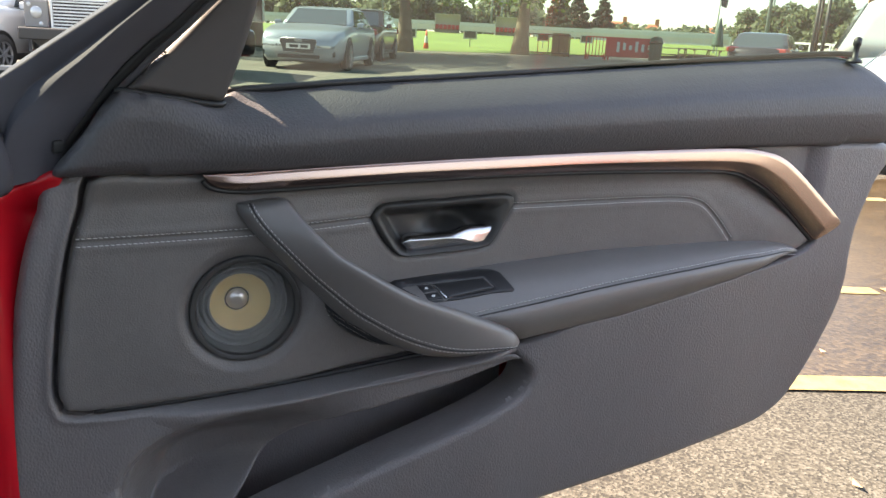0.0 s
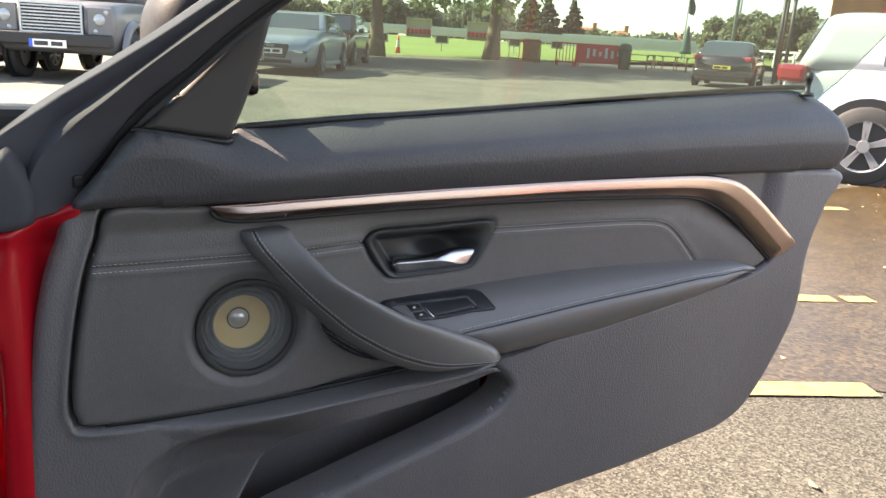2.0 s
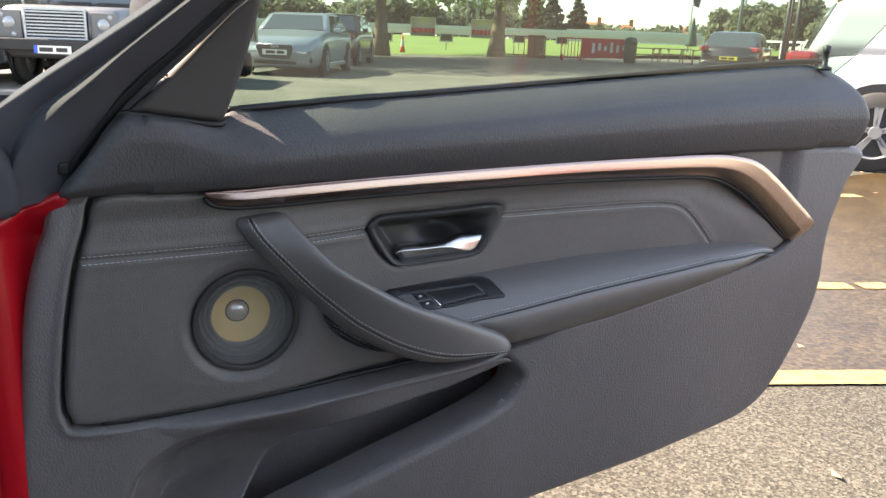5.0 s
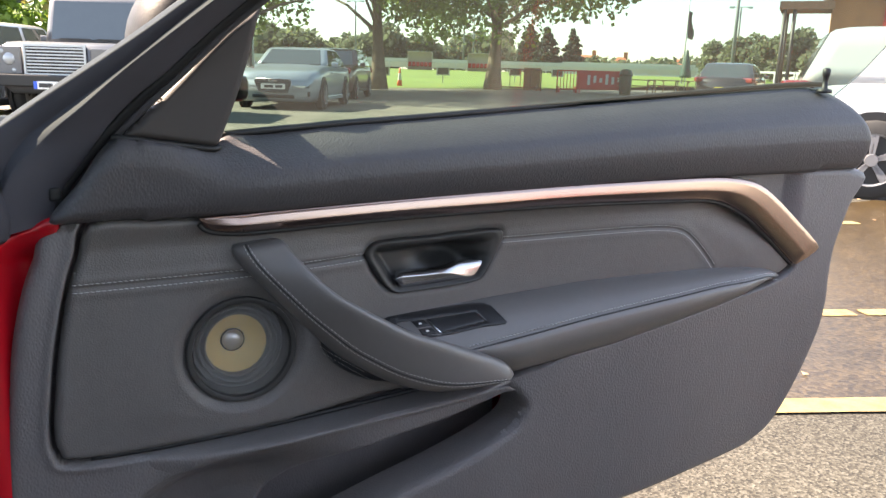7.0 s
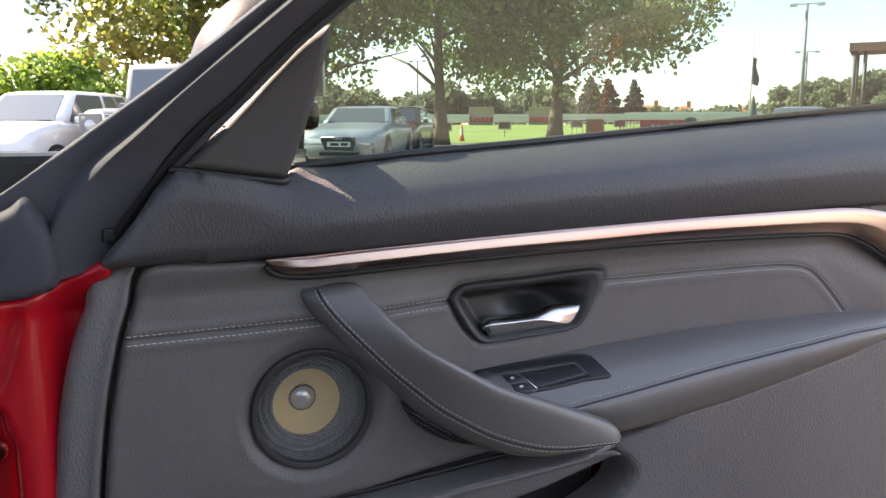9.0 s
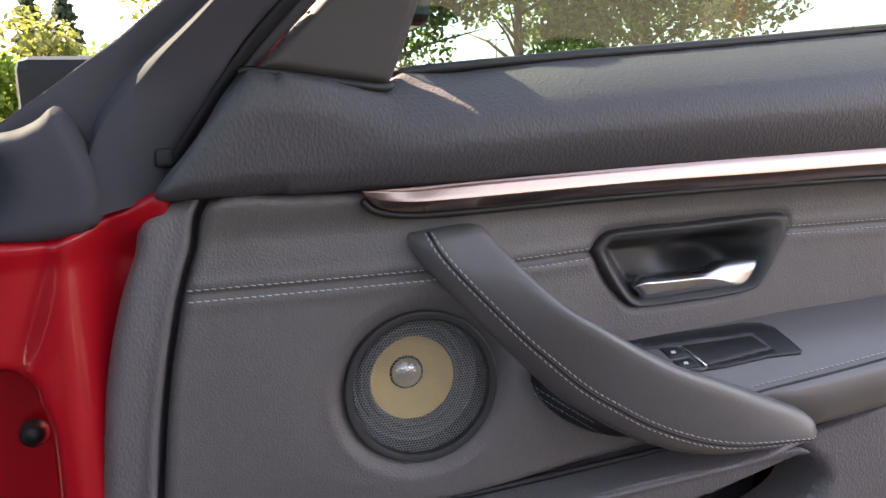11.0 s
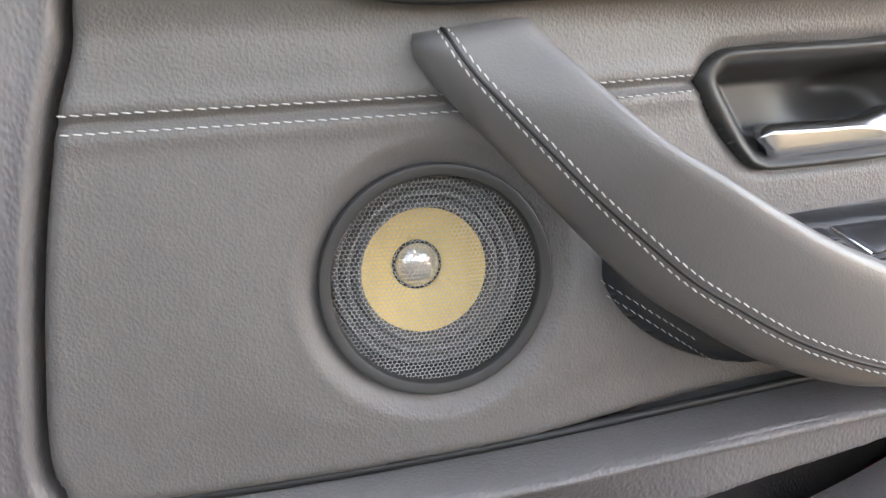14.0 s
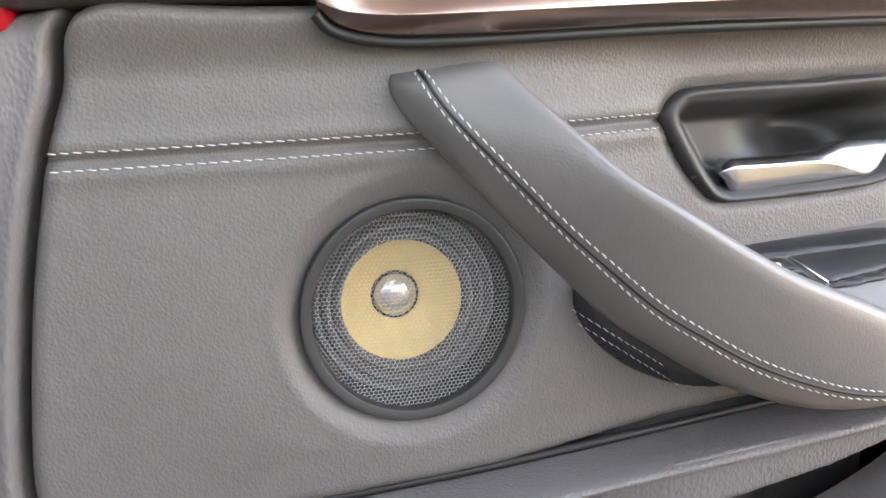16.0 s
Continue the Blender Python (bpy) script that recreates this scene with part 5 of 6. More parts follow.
    pane("windscreen", [(lerp(ws, roof[0], f0) + 0.004, -yb(f0), zb0 + (H - zb0) * f0), (lerp(ws, roof[0], f0) + 0.004, yb(f0), zb0 + (H - zb0) * f0), (lerp(ws, roof[0], f1) + 0.004, yb(f1), zb0 + (H - zb0) * f1), (lerp(ws, roof[0], f1) + 0.004, -yb(f1), zb0 + (H - zb0) * f1)], t, towards=(1, 0, 0.6))
    pane("rear_window", [(lerp(tail, roof[1], f0) - 0.004, -yb(f0), zb0 + (H - zb0) * f0), (lerp(tail, roof[1], f0) - 0.004, yb(f0), zb0 + (H - zb0) * f0), (lerp(tail, roof[1], f1) - 0.004, yb(f1), zb0 + (H - zb0) * f1), (lerp(tail, roof[1], f1) - 0.004, -yb(f1), zb0 + (H - zb0) * f1)], t, towards=(-1, 0, 0.6))
    fx = L / 2
    zn = hood[1]
    if front == "saloon":
        gb = pane("grille", [(fx + 0.004, y * W, zn + z) for y, z in ((-0.20, -0.09), (0.20, -0.09), (0.215, -0.14), (0.17, -0.36), (-0.17, -0.36), (-0.215, -0.14))], t, M_BLACK, off=0.012, towards=(1, 0, 0))
        for k in range(6):
            boxes("grille_bar", [((fx + 0.018, 0, zn - 0.125 - 0.042 * k), (0.012, W * (0.40 - 0.012 * k), 0.010))], M_POLEDARK, gb)
        tube("grille_frame", [(fx + 0.018, y * W, zn + z) for y, z in ((-0.20, -0.085), (0.20, -0.085), (0.218, -0.14), (0.17, -0.365), (-0.17, -0.365), (-0.218, -0.14), (-0.20, -0.085))], 0.009, M_CHROME, gb, "thin chrome grille frame", k=6)
        boxes("lower_intake", [((fx - 0.03, 0, clear + 0.12), (0.08, W * 0.50, 0.08))], M_BLACK, t, bevel=0.02)
        for s in (1, -1):
            rows_ = [[(fx - 0.045 - 0.30 * u ** 1.6, s * W * (0.235 + 0.235 * u), zn - 0.125 + 0.030 * u + dz * (1 - 0.25 * u)) for dz in (-0.062, -0.045, 0.030, 0.045)] for u in (0.0, 0.15, 0.35, 0.6, 0.85, 1.0)]
            hl = loft("headlamp", [[(q[0] + 0.030 * (1 - abs(2 * j / 3 - 1) * 0.6), q[1], q[2]) for j, q in enumerate(r)] for r in rows_], M_LAMP, t, "clear swept headlamp")
            boxes("fog_intake", [((fx - 0.075, s * W * 0.345, clear + 0.19), (0.08, W * 0.17, 0.12), s * -18)], M_BLACK, t, bevel=0.03)
        bmr = bmesh.new()
        for k in range(4):
            bmesh.ops.create_cone(bmr, cap_ends=True, segments=12, radius1=0.028, radius2=0.028, depth=0.01, matrix=Matrix.Translation((fx + 0.030, (k - 1.5) * 0.044, zn - 0.125)) @ Matrix.Rotation(math.pi / 2, 4, 'Y'))
        part("badge", bmr, M_CHROME, t, "plain chrome badge", smooth=False)
        boxes("bonnet_seam", [((ws + 0.02, 0, hood[0] + 0.018), (0.03, W * 0.78, 0.02))], M_BLACK, t, "dark scuttle below the windscreen")
    elif front == "offroad":
        gb = boxes("grille_panel", [((fx + 0.01, 0, zn - 0.24), (0.08, W * 0.50, 0.44))], M_BLACK, t, bevel=0.02)
        for k in range(9):
            boxes("grille_slat", [((fx + 0.055, 0, zn - 0.425 + 0.046 * k), (0.03, W * 0.46, 0.022))], M_POLE, gb, bevel=0.004)
        boxes("grille_frame", [((fx + 0.05, 0, zn - 0.015), (0.04, W * 0.50, 0.035)), ((fx + 0.05, W * 0.24, zn - 0.24), (0.04, 0.03, 0.42)), ((fx + 0.05, -W * 0.24, zn - 0.24), (0.04, 0.03, 0.42))], M_POLE, gb)
        for s in (1, -1):
            lp = boxes("lamp_panel", [((fx + 0.0, s * W * 0.375, zn - 0.24), (0.06, W * 0.20, 0.40))], paint, t, bevel=0.02)
            for rr, dz, dy in ((0.092, 0.02, 0.0), (0.04, -0.14, -0.06), (0.04, 0.13, 0.10)):
                bmh = bmesh.new()
                bmesh.ops.create_uvsphere(bmh, u_segments=16, v_segments=8, radius=rr, matrix=Matrix.Translation((fx + 0.02, s * (W * 0.375 + dy), zn - 0.24 + dz)) @ Matrix.Diagonal((0.45, 1, 1, 1)))
                part("headlamp", bmh, M_LAMP, lp)
            loft("wheel_arch_flare", [[(wheels_x[0] + q * math.cos(a), s * (hw + e), r * 1.02 + q * math.sin(a)) for q, e in ((r * 1.14, 0.0), (r * 1.14, 0.075), (r * 1.34, 0.06), (r * 1.40, 0.0))] for a in np.linspace(-0.1, math.pi + 0.1, 15)], paint, t)
        boxes("front_bumper", [((fx + 0.12, 0, clear + 0.20), (0.16, W * 0.98, 0.17))], M_BLACK, t, bevel=0.02)
        boxes("wiper", [((ws + 0.03, 0.30, belt + 0.06), (0.02, 0.5, 0.02)), ((ws + 0.03, -0.30, belt + 0.06), (0.02, 0.5, 0.02))], M_BLACK, t)
    rx = -L / 2
    if rear_lamps:
        for s in (1, -1):
            boxes("tail_lamp", [((rx + 0.10, s * W * 0.385, deck - 0.13), (0.24, W * 0.20, 0.15), s * 24)], M_TAIL, t, bevel=0.04)
        boxes("rear_bumper", [((rx + 0.02, 0, clear + 0.22), (0.16, W * 0.90, 0.22))], paint, t, bevel=0.05)
        boxes("rear_diffuser", [((rx + 0.0, 0, clear + 0.06), (0.12, W * 0.80, 0.12))], M_BLACK, t, bevel=0.02)
        boxes("tailgate_seam", [((rx + 0.015, 0, deck - 0.26), (0.02, W * 0.62, 0.012))], M_BLACK, t)
    if plate:
        which, z = plate
        x0, s = (fx + (0.21 if front == "offroad" else 0.03), 1) if which == "front" else (rx - 0.075, -1)
        pl = boxes("number_plate", [((x0, 0, z), (0.012, 0.52, 0.11))], M_PLATE_W if which == "front" else M_PLATE_Y, t)
        plate_bars(pl, (x0, 0.02, z), (0, s, 0), 0.44, (0, 0, 1), (s, 0, 0))
        if front == "offroad":
            boxes("plate_band", [((x0 + 0.008, -0.235, z), (0.006, 0.05, 0.11))], M_PLATE_B, pl, "blue band")
    return t


def place(x, y, hx, hy):
    """Pose of a car on the ground whose nose points along (hx, hy)."""
    return Matrix.Translation((x, y, GZ)) @ Matrix.Rotation(math.atan2(hy, hx), 4, 'Z')


def nose_at(x, y, hx, hy, L):
    d = math.hypot(hx, hy)
    return place(x - hx / d * L / 2, y - hy / d * L / 2, hx, hy)


car("offroad_car", "grey boxy off-road car with slatted grille, parked on tarmac", "off-road car", nose_at(0.23, 12.95, -0.42, -0.91, 4.4), M_GREY4, 4.4, 1.79, 1.97, 1.20, (1.20, 1.14), 0.75, (0.55, -2.0), -2.12, 1.15, (1.45, -1.25), 0.39, 5, 1.0, 0.42, "offroad", ("front", 0.56), False)
car("hatchback", "small white hatchback with a round door badge, parked", "car", nose_at(-1.95, 13.3, -0.50, -0.90, 3.7), M_CARWHITE, 3.7, 1.66, 1.50, 0.95, (0.98, 0.74), 0.95, (0.25, -1.35), -1.75, 0.95, (1.15, -1.2), 0.29, 7, 0.15, 0.19, "saloon", None)
car("saloon_car", "silver blue saloon car with dark grille, parked on tarmac", "car", nose_at(4.42, 16.75, -0.50, -0.87, 4.65), M_SILVER, 4.65, 1.84, 1.38, 0.93, (0.96, 0.74), 0.85, (0.10, -1.20), -1.85, 0.98, (1.45, -1.32), 0.33, 10, 0.0, 0.17, "saloon", ("front", 0.50))
car("estate_car", "dull red and dark parked estate car", "car", nose_at(7.35, 22.4, -0.50, -0.87, 4.4), M_CARRED, 4.4, 1.80, 1.52, 0.98, (1.0, 0.80), 0.9, (0.2, -1.7), -2.05, 1.0, (1.35, -1.3), 0.33, 5, 0.1, 0.2, "saloon")
hx, hy = 0.80, 0.59
car("dark_hatchback", "dark brown hatchback with yellow rear plate, parked on tarmac", "car", place(18.75 + hx * 2.1, 17.9 + hy * 2.1, hx, hy), M_CARDARK, 4.25, 1.84, 1.43, 0.97, (1.0, 0.78), 1.0, (0.2, -1.15), -1.98, 1.02, (1.3, -1.3), 0.33, 5, 0.0, 0.2, "saloon", ("rear", 0.62))
hx, hy = 0.65, -0.76
gx_, gy_ = 6.68, 4.67
car("white_hatchback", "white hatchback with five-spoke alloy wheels on wet tarmac", "car", place(gx_ + hx * 1.28, gy_ + hy * 1.28, hx, hy), M_CARWHITE, 3.90, 1.80, 1.41, 0.95, (0.98, 0.76), 1.0, (0.3, -1.66), -1.88, 1.00, (1.22, -1.28), 0.325, 5, 0.05, 0.2, "saloon", cp=0.62)
car("red_car", "small red car parked behind the others", "car", nose_at(-1.2, 27.0, -0.3, -0.95, 4.0), M_REDBOARD, 4.0, 1.7, 1.45, 0.95, (0.98, 0.78), 0.9, (0.25, -1.4), -1.8, 0.98, (1.25, -1.2), 0.3, 5, 0.1, 0.2, "saloon")
car("dark_saloon", "dark green saloon car parked beside the hedge", "car", place(-7.4, 21.7, -0.96, 0.28), M_CARDARK, 4.5, 1.8, 1.42, 0.95, (0.98, 0.78), 0.9, (0.2, -1.2), -1.8, 0.98, (1.35, -1.3), 0.32, 5, 0.05, 0.2, "saloon")


# ---- trees ----
def leaves(name, centres, radii, count, size, material, parent, seed, squash=0.8, label=""):
    """A crown of many small leaf blades in clumps."""
    g = np.random.default_rng(seed)
    C, Rr = np.array(centres), np.array(radii)
    pick = g.choice(len(C), count, p=Rr ** 2 / (Rr ** 2).sum())
    d = g.normal(size=(count, 3))
    d /= np.linalg.norm(d, axis=1)[:, None]
    pos = C[pick] + d * (Rr[pick] * g.uniform(0.35, 1.05, count) ** 0.6)[:, None] * np.array((1, 1, squash))
    u = g.normal(size=(count, 3))
    u /= np.linalg.norm(u, axis=1)[:, None]
    v = np.cross(u, g.normal(size=(count, 3)))
    v /= np.linalg.norm(v, axis=1)[:, None]
    s = (size * g.uniform(0.6, 1.35, count))[:, None]
    V = np.stack([pos - u * s, pos + v * s * 0.62, pos + u * s, pos - v * s * 0.62], 1).reshape(-1, 3)
    F = np.arange(count * 4).reshape(-1, 4)
    me = bpy.data.meshes.new(name)
    me.from_pydata(V.tolist(), [], F.tolist())
    me.materials.append(material)
    ob = put(name, me, parent, label)
    return ob


def tree(label, x, y, trunk_r, height, crown_from, crown_r, seed, material, count=9000, size=0.16, lean=(0, 0), clumps=46):
    g = random.Random(seed)
    t = thing("tree", label, "tree", Matrix.Translation((x, y, GZ)))
    path = [(lean[0] * f + 0.12 * math.sin(3 * f + seed), lean[1] * f + 0.12 * math.cos(2 * f + seed), height * 0.8 * f) for f in np.linspace(0, 1, 10)]
    tube("trunk", path, [trunk_r * (1.5 if i == 0 else 1.12 if i == 1 else 1 - 0.075 * i) for i in range(10)], M_BARK, t, k=12)
    C, R = [], []
    for i in range(9):
        a, z0 = g.uniform(0, 6.28), g.uniform(crown_from * 0.85, height * 0.65)
        ln = crown_r * g.uniform(0.55, 0.95)
        end = (math.cos(a) * ln, math.sin(a) * ln, z0 + ln * g.uniform(0.2, 0.7))
        tube("limb", [(0, 0, z0), (end[0] * 0.45, end[1] * 0.45, z0 + (end[2] - z0) * 0.6), end], [trunk_r * 0.38, trunk_r * 0.22, trunk_r * 0.06], M_BARK, t, k=6)
    for i in range(clumps):
        a, rr = g.uniform(0, 6.28), crown_r * math.sqrt(g.uniform(0.02, 1))
        top = math.sqrt(max(0.05, 1 - (rr / crown_r) ** 2))
        z = crown_from + (height - crown_from) * (0.5 - 0.5 * top + top * g.random())
        C.append((math.cos(a) * rr, math.sin(a) * rr, z))
        R.append(crown_r * g.uniform(0.16, 0.32))
    leaves("crown", C, R, count, size, material, t, seed)
    return t


tree("tall broadleaf tree with bare trunk beside the field", 13.7, 33.6, 0.28, 11.5, 2.7, 5.6, 3, M_LEAF, 15000, 0.15, clumps=70)
tree("tall broadleaf tree with bare trunk and wide crown", 21.3, 36.0, 0.34, 11.5, 2.6, 7.4, 5, M_LEAF, 19000, 0.16, (0.3, 0), clumps=110)
tree("leafy tree behind the parked saloon", 6.6, 32.0, 0.28, 11.5, 2.4, 5.4, 7, M_LEAF, 15000, 0.15, clumps=70)
tree("large yellowing tree behind the off-road car", 3.0, 31.0, 0.32, 12, 3.0, 5.8, 9, M_LEAF2, 15000, 0.15, clumps=80)


def conifer(label, x, y, height, r, seed, material=M_NEEDLE):
    g = random.Random(seed)
    t = thing("conifer", label, "conifer", Matrix.Translation((x, y, GZ + (rise(x, y) if x > 0 else 0))))
    tube("trunk", [(0, 0, 0), (0.1, 0, height * 0.5), (0, 0.1, height * 0.97)], [0.28, 0.2, 0.04], M_BARK, t, k=8)
    C, R = [], []
    for i in range(34):
        f = i / 33
        a = i * 2.4
        rr = r * (1 - f) ** 0.8 * g.uniform(0.35, 0.95)
        C.append((math.cos(a) * rr, math.sin(a) * rr, height * (0.22 + 0.78 * f)))
        R.append(r * (0.16 + 0.26 * (1 - f)))
    leaves("crown", C, R, 3200, 0.26, material, t, seed, 0.45)
    return t


def bush(name, label, x, y, w, h, seed, material=M_FARLEAF, count=2600, size=0.22, base=0.0):
    g = random.Random(seed)
    t = thing(name, label, "tree", Matrix.Translation((x, y, GZ + (rise(x, y) if x > 0 else 0))))
    tube("trunk", [(0, 0, 0), (0, 0, h * 0.5)], [0.2, 0.08], M_BARK, t, k=6)
    C, R = [], []
    for i in range(16):
        a, rr = g.uniform(0, 6.28), w * 0.5 * math.sqrt(g.random()) * 0.8
        C.append((math.cos(a) * rr, math.sin(a) * rr, base + h * g.uniform(0.22, 0.85) * (1 - 0.4 * (rr / w * 2) ** 2)))
        R.append(h * g.uniform(0.16, 0.26))
    leaves("crown", C, R, count, size, material, t, seed, 0.9)
    return t


def polar(bearing, dist):
    """A point by its bearing in degrees from +y towards +x."""
    a = radians(bearing)
    return math.sin(a) * dist, math.cos(a) * dist


for i, (b, d, h, r) in enumerate([(-10.2, 62, 9.6, 2.2), (-8.4, 64, 9.2, 2.4), (-15.0, 70, 11, 3), (33.0, 130, 7.4, 2.6), (34.2, 128, 7.0, 2.4), (36.0, 130, 6.8, 2.0), (-1.5, 62, 6.6, 2.2)]):
    conifer("tall dark conifer at the far edge", *polar(b, d), h, r, 20 + i)
for i, (b, d, w, h) in enumerate([(-9.8, 50, 6, 6.5), (-5.5, 46, 6, 5.5), (-13.5, 48, 7, 5), (-17, 46, 7, 5.5), (-2.5, 47, 7, 5.6), (1.5, 52, 6, 5), (-21, 45, 8, 6), (5.5, 56, 7, 5)]):
    bush("small_tree", "rounded green bush along the car park edge", *polar(b, d), w, h, 40 + i, M_LEAF2 if i % 3 == 0 else M_LEAF)
# far trees, their leaf colour paled to stand for haze
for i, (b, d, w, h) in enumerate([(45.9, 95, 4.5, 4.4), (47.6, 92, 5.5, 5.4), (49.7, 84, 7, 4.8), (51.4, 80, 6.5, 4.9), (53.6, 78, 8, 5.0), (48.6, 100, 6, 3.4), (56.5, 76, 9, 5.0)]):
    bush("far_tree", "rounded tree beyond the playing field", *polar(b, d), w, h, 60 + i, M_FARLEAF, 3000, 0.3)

# far hedge line behind the field
C, R = [], []
g = random.Random(8)
for i in range(260):
    b = 3 + 44 * i / 259
    d = 150 + 16 * g.random()
    hgt = (5.6 + 1.0 * math.sin(b * 0.9) + 0.8 * math.sin(b * 2.3)) * (1.25 if b < 32 else 0.55)
    for k in range(2):
        C.append((*polar(b, d), GZ + 0.95 + hgt * g.uniform(0.15, 0.75)))
        R.append(max(1.2, hgt * 0.30))
tagged(leaves("far_woods", C, R, 26000, 0.7, M_FARLEAF, None, 99), "line of distant trees, paled with haze", "distant trees", kind="stuff")


# ---- houses, fence, field things ----
def house(b, d, w, dep, h, rh, roofmat, seed):
    x, y = polar(b, d)
    t = thing("house", "distant house with a red tiled roof", "house", Matrix.Translation((x, y, GZ + 0.95)) @ Matrix.Rotation(radians(-b), 4, 'Z'), "houses beyond the field")
    boxes("wall", [((0, 0, h / 2), (w, dep, h))], M_BRICK if seed % 2 else M_WALLPALE, t)
    bm = bmesh.new()
    v = [bm.verts.new(p) for p in ((-w / 2 - 0.3, -dep / 2 - 0.3, h), (w / 2 + 0.3, -dep / 2 - 0.3, h), (w / 2 + 0.3, dep / 2 + 0.3, h), (-w / 2 - 0.3, dep / 2 + 0.3, h), (-w / 2 + 1, 0, h + rh), (w / 2 - 1, 0, h + rh))]
    for f in ((0, 1, 5, 4), (2, 3, 4, 5), (1, 2, 5), (3, 0, 4), (3, 2, 1, 0)):
        bm.faces.new([v[i] for i in f])
    rf = part("roof", bm, roofmat, t, smooth=False)
    boxes("chimney", [((w * 0.25, 0, h + rh + 0.2), (0.8, 0.8, 1.6))], M_BRICK, rf)
    for k in (-1, 1):
        boxes("window", [((k * w * 0.25, -dep / 2 - 0.02, h * 0.62), (1.3, 0.08, 1.2))], M_DARKGLASS, t)
    return t


for i, (b, d, w, h, rh) in enumerate([(36.9, 170, 7.5, 1.9, 2.0), (39.4, 168, 3.6, 1.6, 2.0), (43.3, 165, 4.0, 2.0, 1.4), (44.2, 170, 3, 1.6, 1.2)]):
    house(b, d, w, 7, h, rh, M_ROOFRED, i)


def fence(name, label, p, q, n, rail_h, top, panel):
    t = thing(name, label, "fence")
    z0 = GZ + rise(*p)
    P, Q = Vector((*p, z0)), Vector((*q, z0))
    d = (Q - P)
    turn = math.degrees(math.atan2(d.y, d.x))
    post = None
    for i in range(n + 1):
        c = P + d * i / n
        if post is None:
            bm = bmesh.new()
            bmesh.ops.create_cube(bm, size=1, matrix=Matrix.Diagonal((0.09, 0.09, top, 1)))
            post = part("post", bm, M_WHITE, t, smooth=False, m=Matrix.Translation(c + Vector((0, 0, top / 2))))
        else:
            put("post", post.data, t, m=Matrix.Translation(c + Vector((0, 0, top / 2))))
    mid = P + d / 2
    boxes("rail", [((mid.x, mid.y, z0 + top - rail_h / 2), (d.length, 0.05, rail_h), turn)], M_WHITE, t)
    if panel:
        boxes("advert_panel", [((mid.x, mid.y, z0 + top * 0.42), (d.length, 0.04, top * 0.5), turn)], M_WALLPALE, t)
    return t


fence("far_fence", "white rail fence along the far touchline", polar(8, 98), polar(44.5, 104), 40, 0.40, 1.25, True)
fence("near_fence", "white rail fence beside the picnic tables", polar(45, 62), polar(63, 52), 14, 0.14, 1.15, False)
boxes("clubhouse", [((*polar(40.5, 114), GZ + 0.95 + 0.8), (20, 5, 1.6), -42)], M_WHITE, None)
tagged(bpy.data.objects["clubhouse"], "long low white building across the field", "building")


def dugout(b, d, w):
    x, y = polar(b, d)
    t = thing("dugout", "white framed team dugout with red seats", "dugout", Matrix.Translation((x, y, GZ + rise(x, y))) @ Matrix.Rotation(radians(-b), 4, 'Z'), "dugouts beside the pitch")
    boxes("frame", [((0, 0.6, 1.0), (w, 0.06, 2.0)), ((-w / 2, 0, 1.0), (0.06, 1.2, 2.0)), ((w / 2, 0, 1.0), (0.06, 1.2, 2.0)), ((0, 0.1, 2.0), (w, 1.3, 0.06))], M_WALLPALE, t)
    for k in range(6):
        boxes("seat", [((-w / 2 + (k + 0.5) * w / 6, 0.1, 0.62), (w / 6 * 0.8, 0.45, 0.5))], M_REDBOARD, t, bevel=0.04)
    return t


dugout(25.2, 92, 2.8)
dugout(29.5, 92, 2.8)


def cone(x, y, h=0.75):
    t = thing("traffic_cone", "orange and white traffic cone on tarmac", "traffic cone", Matrix.Translation((x, y, GZ)), "traffic cones")
    boxes("base", [((0, 0, 0.02), (0.38, 0.38, 0.04))], M_ORANGE, t, bevel=0.008)
    loft("body", [[(r * math.cos(a), r * math.sin(a), z) for a in np.linspace(0, 6.283, 20, endpoint=False)] for r, z in ((0.15, 0.03), (0.105, h * 0.35), (0.06, h * 0.75), (0.03, h), (0.002, h + 0.005))], M_ORANGE, t, closed=True)
    loft("sleeve", [[(r * math.cos(a), r * math.sin(a), z) for a in np.linspace(0, 6.283, 20, endpoint=False)] for r, z in ((0.112, h * 0.35), (0.070, h * 0.72))], M_WHITE, t, "white reflective sleeve")
    return t


cone(17.3, 39.3, 1.0)
cone(13.6, 10.35)


def signboard(x, y):
    t = thing("small_sign", "small dark notice board on a short post", "sign", Matrix.Translation((x, y, GZ + rise(x, y))) @ Matrix.Rotation(radians(-30), 4, 'Z'), "notices along the field")
    boxes("post", [((0, 0, 0.35), (0.06, 0.06, 0.7))], M_WALLPALE, t)
    boxes("board", [((0, -0.04, 0.75), (0.85, 0.03, 0.55))], M_POLE, t, bevel=0.008)
    boxes("panel", [((0, -0.06, 0.75), (0.70, 0.012, 0.40))], M_BAR, t)
    return t


for x, y in ((23.0, 45.4), (17.8, 42.9), (32.4, 46.2), (29.4, 47.0)):
    signboard(x, y)


